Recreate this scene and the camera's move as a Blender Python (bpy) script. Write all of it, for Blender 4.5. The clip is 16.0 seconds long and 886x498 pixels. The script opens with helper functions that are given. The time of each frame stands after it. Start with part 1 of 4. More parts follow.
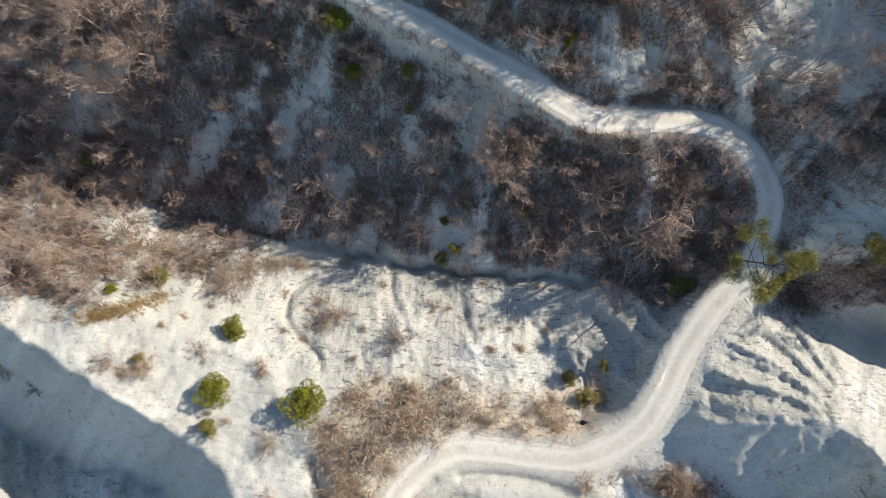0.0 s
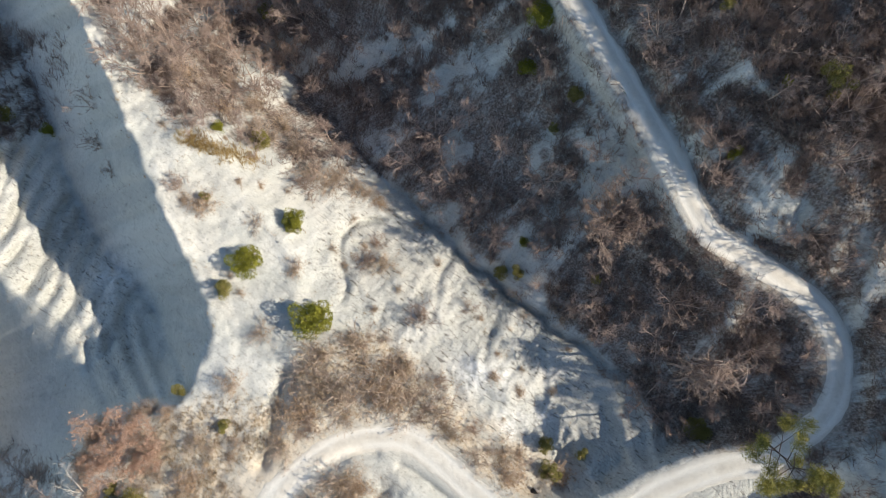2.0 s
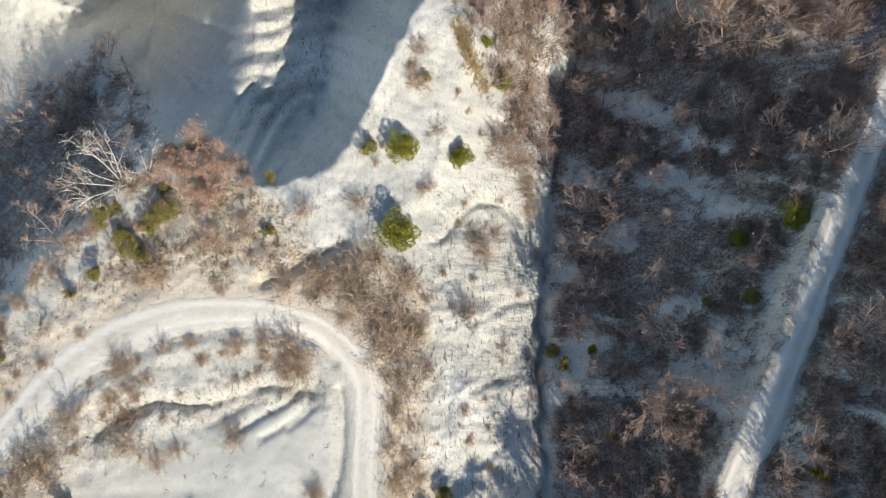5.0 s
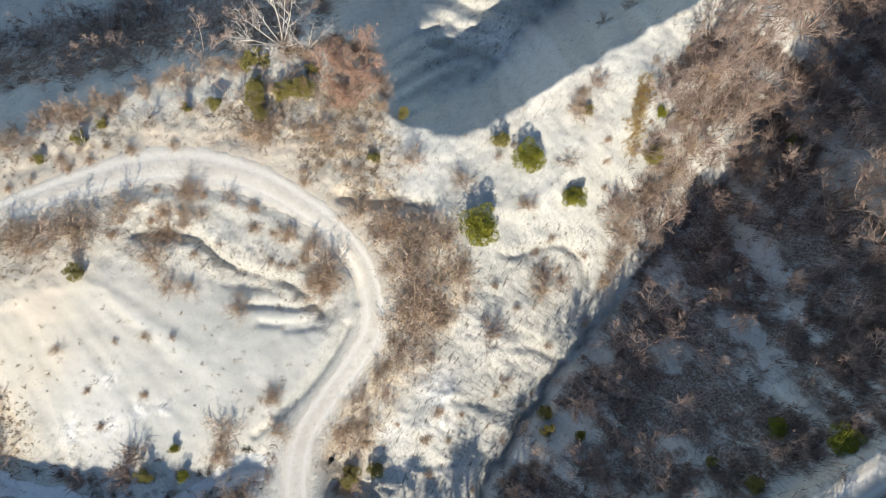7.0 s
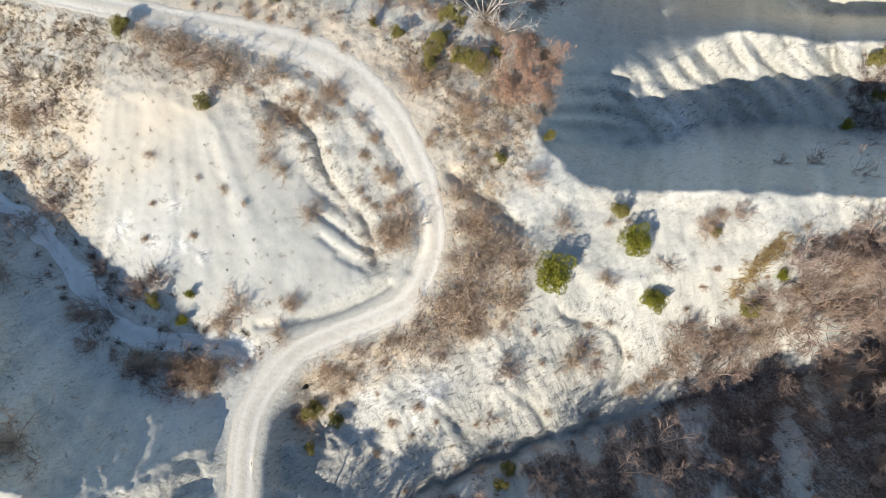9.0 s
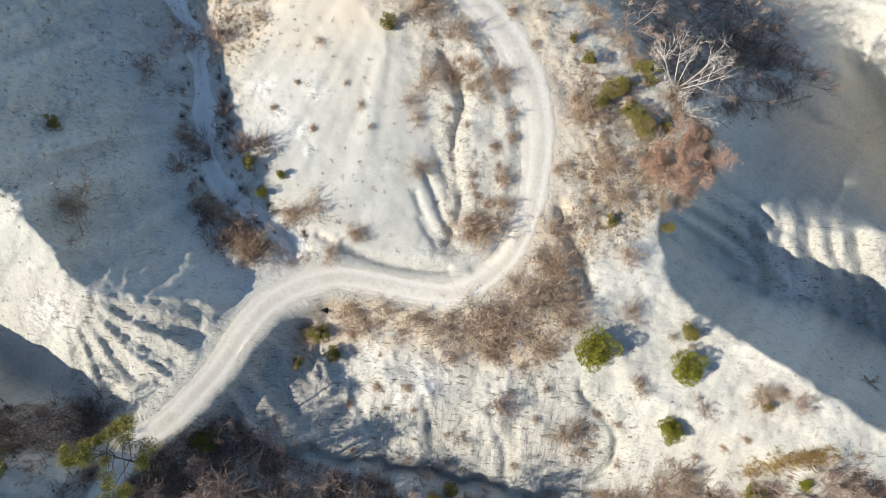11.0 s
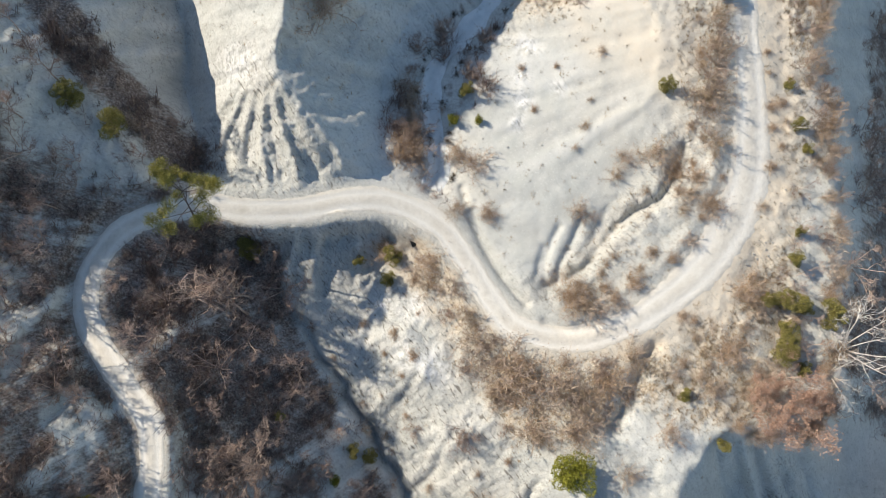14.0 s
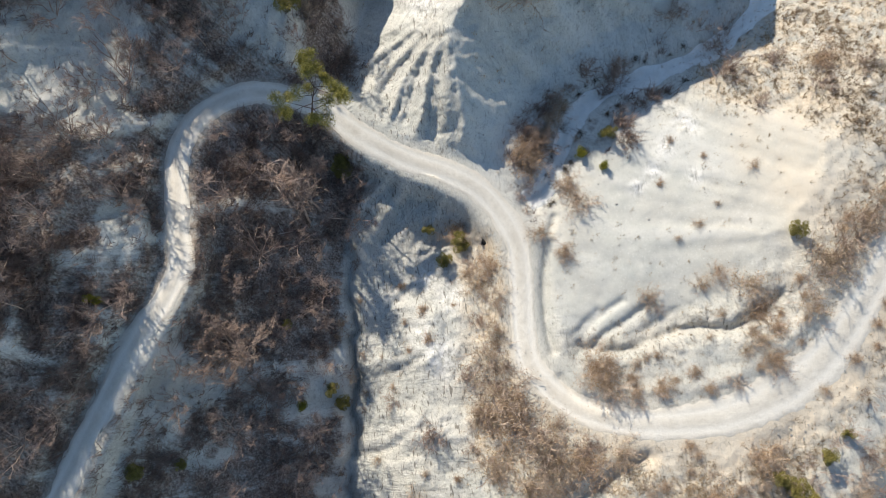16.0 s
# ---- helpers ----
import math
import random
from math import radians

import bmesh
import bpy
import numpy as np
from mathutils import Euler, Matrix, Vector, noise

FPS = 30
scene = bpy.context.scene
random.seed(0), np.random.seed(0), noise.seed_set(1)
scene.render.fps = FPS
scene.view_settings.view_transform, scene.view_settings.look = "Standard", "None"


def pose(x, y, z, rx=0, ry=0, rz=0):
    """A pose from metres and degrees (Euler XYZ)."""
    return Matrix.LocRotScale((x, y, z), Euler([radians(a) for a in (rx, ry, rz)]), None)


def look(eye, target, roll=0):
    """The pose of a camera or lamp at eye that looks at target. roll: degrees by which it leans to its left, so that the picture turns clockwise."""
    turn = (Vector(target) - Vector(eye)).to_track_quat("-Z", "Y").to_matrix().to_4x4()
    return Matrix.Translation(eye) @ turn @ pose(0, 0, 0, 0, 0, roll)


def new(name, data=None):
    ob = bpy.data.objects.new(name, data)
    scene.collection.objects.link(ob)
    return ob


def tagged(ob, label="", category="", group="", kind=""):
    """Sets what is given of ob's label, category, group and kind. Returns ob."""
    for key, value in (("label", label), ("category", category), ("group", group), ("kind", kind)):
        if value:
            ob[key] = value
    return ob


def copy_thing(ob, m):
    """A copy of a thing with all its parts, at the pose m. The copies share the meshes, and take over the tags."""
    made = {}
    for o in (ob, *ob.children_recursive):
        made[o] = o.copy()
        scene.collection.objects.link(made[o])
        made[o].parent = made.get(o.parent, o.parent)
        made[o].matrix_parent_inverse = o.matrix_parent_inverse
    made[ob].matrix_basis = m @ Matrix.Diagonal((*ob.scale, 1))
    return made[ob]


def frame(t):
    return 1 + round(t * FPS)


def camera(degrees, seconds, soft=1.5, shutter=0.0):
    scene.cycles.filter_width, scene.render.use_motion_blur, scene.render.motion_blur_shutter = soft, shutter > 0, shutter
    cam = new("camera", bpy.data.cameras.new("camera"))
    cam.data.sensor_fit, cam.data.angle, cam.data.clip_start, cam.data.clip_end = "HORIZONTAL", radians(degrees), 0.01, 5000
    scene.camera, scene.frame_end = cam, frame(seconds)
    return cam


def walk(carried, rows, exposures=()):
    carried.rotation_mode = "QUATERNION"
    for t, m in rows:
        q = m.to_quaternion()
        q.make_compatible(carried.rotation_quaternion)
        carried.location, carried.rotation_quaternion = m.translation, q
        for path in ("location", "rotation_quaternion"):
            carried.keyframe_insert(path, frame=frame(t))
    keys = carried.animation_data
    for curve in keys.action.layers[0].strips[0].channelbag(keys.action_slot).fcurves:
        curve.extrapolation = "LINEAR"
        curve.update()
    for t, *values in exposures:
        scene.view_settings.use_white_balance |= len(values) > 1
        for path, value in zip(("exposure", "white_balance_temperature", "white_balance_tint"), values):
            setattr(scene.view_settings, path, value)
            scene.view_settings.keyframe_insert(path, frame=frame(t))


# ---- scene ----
cam = camera(69.7, 16.0, soft=0.95)
# seconds, x, y, z, tilt, lean, heading of the turning camera
PATH = [
    (0.0, -0.09, -0.08, 62.48, 10.5, 0.8, 2.27), (0.5, -0.09, -0.08, 62.48, 10.55, 0.87, 10.01),
    (1.0, -0.09, -0.08, 62.48, 10.59, 0.88, 17.91), (1.5, -0.09, -0.08, 62.48, 10.67, 0.81, 26.57),
    (2.0, -0.09, -0.08, 62.48, 10.72, 0.76, 35.23), (2.5, -0.09, -0.08, 62.48, 10.73, 0.69, 43.84),
    (3.0, -0.09, -0.08, 62.48, 10.8, 0.62, 52.52), (3.5, -0.09, -0.08, 62.48, 10.87, 0.49, 61.22),
    (4.0, -0.09, -0.08, 62.48, 10.95, 0.46, 69.91), (4.5, -0.09, -0.08, 62.48, 10.96, 0.33, 78.55),
    (5.0, -0.09, -0.08, 62.48, 10.89, 0.13, 87.1), (5.5, -0.09, -0.08, 62.48, 10.79, -0.05, 95.56),
    (6.0, -0.09, -0.08, 62.48, 10.7, -0.17, 103.96), (6.5, -0.09, -0.08, 62.48, 10.67, -0.16, 112.3),
    (7.0, -0.09, -0.08, 62.48, 10.64, -0.05, 120.63), (7.5, -0.09, -0.08, 62.48, 10.7, 0.05, 128.93),
    (8.0, -0.09, -0.08, 62.48, 10.78, 0.13, 137.24), (8.5, -0.09, -0.08, 62.48, 10.88, 0.13, 145.51),
    (9.0, -0.09, -0.08, 62.48, 10.99, 0.18, 153.79), (9.5, -0.09, -0.08, 62.48, 11.06, 0.22, 162.05),
    (10.0, -0.09, -0.08, 62.48, 11.1, 0.28, 170.27), (10.5, -0.09, -0.08, 62.48, 11.1, 0.35, 178.44),
    (11.0, -0.09, -0.08, 62.48, 11.09, 0.42, 186.56), (11.5, -0.09, -0.08, 62.48, 11.07, 0.49, 194.61),
    (12.0, -0.09, -0.08, 62.48, 11.06, 0.56, 202.73), (12.5, -0.09, -0.08, 62.48, 11.06, 0.63, 210.64),
    (13.0, -0.09, -0.08, 62.48, 11.08, 0.66, 218.34), (13.5, -0.09, -0.08, 62.48, 11.18, 0.66, 225.96),
    (14.0, -0.09, -0.08, 62.48, 11.28, 0.67, 233.54), (14.5, -0.09, -0.08, 62.48, 11.25, 0.72, 241.14),
    (15.0, -0.09, -0.08, 62.48, 11.23, 0.71, 248.7), (15.5, -0.09, -0.08, 62.48, 11.2, 0.7, 256.35),
    (16.0, -0.09, -0.08, 62.48, 11.23, 0.67, 263.8),
]
walk(cam, [(t, pose(*p)) for t, *p in PATH], exposures=[(0.0, 0.25, 6300, 6), (16.0, 0.25, 6300, 6)])

# ---- light: a low winter sun and a clear sky ----
SUN_TURN, SUN_HIGH = radians(27.3), radians(31.0)     # from +x towards +y; above the horizon
world = bpy.data.worlds.new("sky")
scene.world = world
world.use_nodes = True
sky = world.node_tree.nodes.new("ShaderNodeTexSky")
sky.sky_type, sky.sun_disc = "NISHITA", False
sky.sun_elevation, sky.sun_rotation = SUN_HIGH, math.pi / 2 - SUN_TURN
sky.air_density, sky.dust_density, sky.ozone_density = 1.0, 0.2, 0.6
back = world.node_tree.nodes["Background"]
world.node_tree.links.new(sky.outputs[0], back.inputs[0])
back.inputs[1].default_value = 0.12
sun = new("sun", bpy.data.lights.new("sun", "SUN"))
sun.data.energy, sun.data.angle, sun.data.color = 5.0, radians(0.5), (1.0, 0.87, 0.72)
to_sun = Vector((math.cos(SUN_TURN) * math.cos(SUN_HIGH), math.sin(SUN_TURN) * math.cos(SUN_HIGH), math.sin(SUN_HIGH)))
sun.matrix_world = look(to_sun * 200, (0, 0, 0))


# ---- materials ----
class Nodes:
    """A small hand for wiring a procedural material."""

    def __init__(self, name, rough=0.9):
        self.mat = bpy.data.materials.new(name)
        self.mat.use_nodes = True
        self.tree = self.mat.node_tree
        self.bsdf = self.tree.nodes["Principled BSDF"]
        self.bsdf.inputs["Roughness"].default_value = rough
        self.bsdf.inputs["Specular IOR Level"].default_value = 0.25
        self.pos = self.add("ShaderNodeNewGeometry").outputs["Position"]

    def add(self, kind, **values):
        node = self.tree.nodes.new(kind)
        for key, value in values.items():
            node.inputs[key.replace("_", " ")].default_value = value
        return node

    def link(self, a, b):
        self.tree.links.new(a, b)

    def noise(self, scale, detail=4.0, rough=0.6, at=None, warp=0.0):
        n = self.add("ShaderNodeTexNoise", Scale=scale, Detail=detail, Roughness=rough, Distortion=warp)
        self.link(at or self.pos, n.inputs["Vector"])
        return n.outputs["Fac"]

    def ramp(self, fac, *stops):
        r = self.tree.nodes.new("ShaderNodeValToRGB")
        e = r.color_ramp.elements
        while len(e) < len(stops):
            e.new(0.5)
        for el, (at, c) in zip(e, stops):
            el.position, el.color = at, (*(c if isinstance(c, tuple) else (c, c, c)), 1)
        self.link(fac, r.inputs[0])
        return r.outputs[0]

    def mix(self, fac, a, b, how="MIX"):
        m = self.tree.nodes.new("ShaderNodeMix")
        m.data_type, m.blend_type = "RGBA", how
        for value, slot in ((fac, m.inputs[0]), (a, m.inputs[6]), (b, m.inputs[7])):
            if isinstance(value, (int, float)):
                slot.default_value = value
            elif isinstance(value, tuple):
                slot.default_value = (*value, 1)
            else:
                self.link(value, slot)
        return m.outputs[2]

    def math(self, how, a, b):
        m = self.tree.nodes.new("ShaderNodeMath")
        m.operation = how
        m.use_clamp = True
        for value, slot in ((a, m.inputs[0]), (b, m.inputs[1])):
            if isinstance(value, (int, float)):
                slot.default_value = value
            else:
                self.link(value, slot)
        return m.outputs[0]

    def layer(self, name):
        a = self.tree.nodes.new("ShaderNodeAttribute")
        a.attribute_name = name
        return a.outputs["Fac"]

    def bump(self, height, depth, strength=1.0):
        b = self.add("ShaderNodeBump", Strength=strength, Distance=depth)
        self.link(height, b.inputs["Height"])
        self.link(b.outputs[0], self.bsdf.inputs["Normal"])
        return b

    def colour(self, c):
        self.link(c, self.bsdf.inputs["Base Color"])
        return self.mat


def ground_material():
    n = Nodes("pale_marl_ground", 0.95)
    big, mid, fine, grain = n.noise(0.09, 5), n.noise(0.55, 6, 0.65), n.noise(3.2, 6, 0.7), n.noise(16.0, 3, 0.7)
    marl = n.ramp(big, (0.3, (0.47, 0.48, 0.45)), (0.5, (0.545, 0.545, 0.50)), (0.72, (0.60, 0.57, 0.50)))
    # fine furrows down the fall line, from four sets of stretched noise
    flow = None
    for k in range(4):
        drawn = n.tree.nodes.new("ShaderNodeMapping")
        drawn.vector_type = "TEXTURE"
        drawn.inputs["Rotation"].default_value, drawn.inputs["Scale"].default_value = (0, 0, k * math.pi / 4), (2.6, 0.34, 1.6)
        n.link(n.pos, drawn.inputs["Vector"])
        even = n.tree.nodes.new("ShaderNodeMath")
        even.operation = "SUBTRACT"
        n.link(n.noise(1.0, 5, 0.68, at=drawn.outputs[0], warp=0.25), even.inputs[0])
        even.inputs[1].default_value = 0.5
        gather = n.tree.nodes.new("ShaderNodeMath")
        gather.operation = "MULTIPLY_ADD"
        n.link(even.outputs[0], gather.inputs[0])
        n.link(n.layer("fall_%d" % k), gather.inputs[1])
        if flow is None:
            gather.inputs[2].default_value = 0.5
        else:
            n.link(flow, gather.inputs[2])
        flow = gather.outputs[0]
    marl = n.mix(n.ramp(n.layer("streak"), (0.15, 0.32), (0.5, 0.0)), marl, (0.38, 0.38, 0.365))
    torn = n.ramp(n.layer("broken"), (0.1, 0.1), (0.8, 1.0))
    marl = n.mix(n.math("MULTIPLY", n.ramp(flow, (0.34, 0.9), (0.43, 0.0)), torn), marl, (0.27, 0.27, 0.26))
    marl = n.mix(n.math("MULTIPLY", n.ramp(flow, (0.54, 0.0), (0.66, 0.45)), torn), marl, (0.75, 0.745, 0.71))
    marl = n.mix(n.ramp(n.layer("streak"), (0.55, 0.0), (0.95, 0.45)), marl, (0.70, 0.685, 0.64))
    marl = n.mix(n.ramp(mid, (0.45, 0.0), (0.8, 0.6)), marl, (0.68, 0.66, 0.61))
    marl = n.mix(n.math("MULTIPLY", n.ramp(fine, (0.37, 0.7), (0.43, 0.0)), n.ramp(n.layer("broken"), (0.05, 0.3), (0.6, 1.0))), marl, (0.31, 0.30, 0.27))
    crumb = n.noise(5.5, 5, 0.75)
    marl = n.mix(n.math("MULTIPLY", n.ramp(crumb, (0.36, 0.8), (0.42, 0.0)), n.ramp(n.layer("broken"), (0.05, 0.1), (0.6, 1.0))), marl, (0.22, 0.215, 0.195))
    marl = n.mix(n.ramp(crumb, (0.58, 0.0), (0.66, 0.6)), marl, (0.76, 0.75, 0.71))
    # cream-coloured earth on the flat ground, and fresh white clay where the slope has slipped
    marl = n.mix(n.math("MULTIPLY", n.layer("cream"), n.ramp(n.noise(0.35, 5, 0.6), (0.3, 0.45), (0.65, 1.0))), marl, (0.69, 0.60, 0.475))
    marl = n.mix(n.math("MULTIPLY", n.layer("white"), n.ramp(n.noise(1.3, 6, 0.65), (0.40, 0.0), (0.54, 1.0))), marl, (0.84, 0.83, 0.80))
    # dry earth and dead grass between the shrubs
    dry = n.ramp(fine, (0.34, (0.46, 0.355, 0.24)), (0.48, (0.61, 0.515, 0.39)), (0.62, (0.69, 0.62, 0.51)))
    cover = n.math("MULTIPLY", n.layer("dry"), n.ramp(n.noise(0.7, 8, 0.75), (0.41, 0.0), (0.56, 0.9)))
    c = n.mix(cover, marl, dry)
    # leaf litter under the wood, thin on the steep streaks
    litter = n.ramp(n.noise(4.5, 6, 0.75), (0.36, (0.07, 0.053, 0.043)), (0.5, (0.205, 0.16, 0.132)), (0.66, (0.47, 0.395, 0.345)))
    ragged = n.tree.nodes.new("ShaderNodeMath")
    ragged.operation = "MULTIPLY_ADD"
    n.link(n.noise(0.55, 9, 0.75, warp=0.3), ragged.inputs[0])
    ragged.inputs[1].default_value = 1.5
    n.link(n.layer("litter"), ragged.inputs[2])
    slid = n.tree.nodes.new("ShaderNodeMath")
    slid.operation = "MULTIPLY_ADD"
    n.link(flow, slid.inputs[0])
    slid.inputs[1].default_value = -0.9
    n.link(ragged.outputs[0], slid.inputs[2])
    under = n.ramp(n.math("SUBTRACT", slid.outputs[0], 0.76), (0.16, 0.0), (0.56, 1.0))
    c = n.mix(under, c, litter)
    c = n.mix(n.math("MULTIPLY", n.layer("road"), 0.75), c, (0.62, 0.575, 0.49))
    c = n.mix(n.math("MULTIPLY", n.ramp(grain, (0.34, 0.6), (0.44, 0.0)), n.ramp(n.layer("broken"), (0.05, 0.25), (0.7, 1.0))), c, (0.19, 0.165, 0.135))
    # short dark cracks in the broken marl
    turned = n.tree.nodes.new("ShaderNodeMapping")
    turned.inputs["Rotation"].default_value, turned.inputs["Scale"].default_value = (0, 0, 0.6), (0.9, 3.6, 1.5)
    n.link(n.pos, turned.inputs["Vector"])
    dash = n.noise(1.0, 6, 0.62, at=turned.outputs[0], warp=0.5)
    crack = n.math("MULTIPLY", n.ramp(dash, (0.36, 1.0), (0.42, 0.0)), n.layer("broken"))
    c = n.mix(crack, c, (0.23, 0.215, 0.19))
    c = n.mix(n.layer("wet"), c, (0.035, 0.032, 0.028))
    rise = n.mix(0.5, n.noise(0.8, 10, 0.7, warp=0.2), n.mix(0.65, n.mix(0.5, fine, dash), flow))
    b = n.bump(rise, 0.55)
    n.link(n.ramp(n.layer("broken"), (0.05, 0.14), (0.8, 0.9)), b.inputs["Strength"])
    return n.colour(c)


def plain_material(name, low, high, scale, rough=0.9, depth=0.02, per_object=0.25):
    n = Nodes(name, rough)
    c = n.ramp(n.noise(scale, 5, 0.65), (0.3, low), (0.7, high))
    info = n.tree.nodes.new("ShaderNodeObjectInfo")
    c = n.mix(n.math("MULTIPLY", info.outputs["Random"], per_object), c, tuple(v * 0.45 for v in low))
    n.bump(n.noise(scale * 4, 3), depth, 0.6)
    return n.colour(c)


def leaf_material(name, low, high):
    """Leaves that vary one from another."""
    n = Nodes(name, 0.7)
    isle = n.add("ShaderNodeNewGeometry").outputs["Random Per Island"]
    c = n.ramp(isle, (0.0, low), (0.6, tuple((a + b) / 2 for a, b in zip(low, high))), (1.0, high))
    c = n.mix(n.ramp(n.noise(1.2, 3), (0.35, 0.5), (0.6, 0.0)), c, tuple(v * 0.6 for v in low))
    return n.colour(c)


MARL = ground_material()


def road_material():
    n = Nodes("packed_pale_gravel", 0.95)
    fine = n.noise(2.5, 7, 0.7)
    c = n.ramp(n.noise(0.35, 5), (0.3, (0.66, 0.615, 0.535)), (0.7, (0.77, 0.73, 0.65)))
    c = n.mix(n.ramp(fine, (0.3, 0.45), (0.5, 0.0)), c, (0.47, 0.43, 0.37))
    c = n.mix(n.math("MULTIPLY", n.layer("rut"), 0.6), c, (0.82, 0.795, 0.735))
    off_rut = n.math("MULTIPLY", n.math("SUBTRACT", 1.0, n.layer("rut")), n.ramp(n.noise(0.9, 6, 0.7, warp=0.4), (0.36, 0.0), (0.6, 0.55)))
    c = n.mix(off_rut, c, (0.55, 0.505, 0.43))
    c = n.mix(n.ramp(n.noise(18, 3), (0.3, 0.3), (0.55, 0.0)), c, (0.36, 0.33, 0.28))
    n.bump(fine, 0.08, 0.7)
    return n.colour(c)


GRAVEL = road_material()
SILT = plain_material("pale_silt", (0.70, 0.70, 0.67), (0.84, 0.84, 0.81), 1.5, depth=0.05, per_object=0.0)
BARK = plain_material("grey_brown_bark", (0.32, 0.235, 0.185), (0.62, 0.49, 0.41), 2.0)
TWIG = plain_material("bare_twigs", (0.27, 0.19, 0.15), (0.60, 0.47, 0.39), 0.8, per_object=0.45)
# TWIG made darker and browner, with the slope's shade put into the colour
SHADETWIG = plain_material("shaded_bare_twigs", (0.22, 0.155, 0.13), (0.54, 0.42, 0.36), 0.8, per_object=0.45)
DRYTWIG = plain_material("dry_tan_twigs", (0.36, 0.27, 0.205), (0.68, 0.55, 0.445), 0.9, per_object=0.2)
DEAD = plain_material("bleached_dead_wood", (0.50, 0.44, 0.39), (0.74, 0.70, 0.65), 3.0)
GREEN = leaf_material("yellow_green_leaves", (0.14, 0.145, 0.015), (0.42, 0.395, 0.055))
OLIVE = leaf_material("olive_leaves", (0.17, 0.155, 0.04), (0.44, 0.375, 0.12))
PINE = leaf_material("pine_needles", (0.17, 0.165, 0.035), (0.56, 0.49, 0.14))
RUST = leaf_material("rust_brown_dry_leaves", (0.42, 0.245, 0.165), (0.66, 0.455, 0.34))
DARKTWIG = plain_material("dark_wiry_stems", (0.06, 0.05, 0.038), (0.19, 0.15, 0.115), 1.0)
BROWNBARK = plain_material("dark_brown_bark", (0.07, 0.05, 0.04), (0.19, 0.14, 0.11), 3.0)
TAN = leaf_material("tan_dry_leaves", (0.36, 0.23, 0.13), (0.62, 0.44, 0.27))
GOLD = leaf_material("golden_grass", (0.36, 0.24, 0.09), (0.66, 0.50, 0.24))
STRAW = leaf_material("straw_grass", (0.34, 0.24, 0.14), (0.64, 0.51, 0.36))
STONE = plain_material("pale_stone", (0.38, 0.36, 0.33), (0.6, 0.58, 0.54), 3.0)
FLOORTWIG = plain_material("red_brown_undergrowth", (0.15, 0.105, 0.09), (0.44, 0.335, 0.285), 0.8)
PIPE = plain_material("dark_pipe", (0.01, 0.01, 0.01), (0.03, 0.03, 0.03), 5.0, 0.6)

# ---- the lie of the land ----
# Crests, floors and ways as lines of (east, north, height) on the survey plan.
WAY = [(-62, 69, 12.6), (-42, 57, 12), (-24.9, 47.2, 11.2), (-10.7, 39.4, 10.2), (4.9, 30.9, 8.4), (10.9, 27, 7.5), (14.3, 25.6, 6.9),
       (20.2, 25.9, 5.9), (25.4, 25.4, 5.1), (28.8, 23.4, 4.4), (30.7, 20.5, 3.8), (31.3, 17.5, 3.2), (30.5, 14, 2.6), (28.3, 9.9, 2),
       (25.2, 6.4, 1.6), (22.1, 1.9, 1.1), (19.9, -2.5, 0.8), (17.1, -5.8, 0.5), (12.4, -8, 0.3), (7.6, -8, 0.3), (3.3, -7.6, 0.5)]
WAY += [(-0.5, -8.1, 0.8), (-4.1, -11.3, 1.2), (-6.1, -15.6, 1.8), (-6.8, -20.6, 2.4), (-6.6, -26.2, 3), (-4.7, -32.1, 3.6),
        (-1.7, -36.8, 4.2), (3, -41.4, 4.8), (7.9, -45.3, 5.4), (13.4, -49.5, 6), (18.9, -53.8, 6.6), (30, -63, 7.6), (44, -73, 9)]
CREEK = [(27, 7.6, -0.6), (22.5, 8.4, -2.6), (16, 9, -4), (11.3, 8.8, -5), (4.5, 8.8, -5.8), (-0.5, 9.1, -6.2), (-6, 9.7, -6.6),
         (-10.4, 10.6, -7), (-17.2, 11.6, -8), (-28, 14.5, -9.6), (-42, 18, -9.6), (-60, 22, -10), (-75, 26, -10.5)]
BROOK = [(15.2, -8.3, -1.0), (16.3, -9.6, -1.0), (17.2, -11.4, -0.8), (19.6, -13.1, -0.5), (22.4, -14.4, -0.3), (25, -16, 0), (26.9, -18.8, 0.3),
         (28, -23, 0.6), (29.4, -28, 1), (31.2, -32.5, 1.3), (36, -38.5, 2), (46, -46, 3.2), (60, -58, 5)]
OUTFALL = [(12.6, -5.0, -1.8), (12.6, -1.5, -2.8), (12.4, 3.6, -3.9), (11.8, 8, -5)]
CLIFF = [(-19.4, -18.7, 2.2), (-19.8, -15.5, 2.4), (-21.2, -11.6, 2.7), (-23.2, -9.4, 3.0), (-27, -7.2, 3.8), (-31, -5.1, 4.5), (-34.1, -3.8, 4.9),
         (-38, -1.7, 5.0), (-42, 0.5, 5.0), (-47.5, 3.8, 5.0), (-58, 9, 5), (-75, 16, 5)]
WESTFLOOR = [(-23.5, -15.2, -4.2), (-29, -11.8, -8.8), (-36, -10.3, -10.8), (-43.7, -7, -11.6), (-48.3, -3.6, -12), (-60, 2, -13), (-75, 8, -13.5)]
WESTSPUR = [(-24.6, -21.5, -2.2), (-29.5, -19.8, -6), (-33.5, -19.2, -6.4), (-37.7, -18.9, -6.2), (-42, -19, -5.8), (-46, -17.4, -5.6), (-51.2, -13.4, -5.4),
            (-54.4, -12, -5.4), (-66, -6, -5.6), (-75, -2, -5.6)]
WESTFLOOR2 = [(-25, -27, -5.5), (-29, -24.6, -11), (-34, -24.2, -15), (-40, -23, -16.5), (-50, -17.9, -15.5), (-62, -12, -15), (-75, -7, -15.5)]
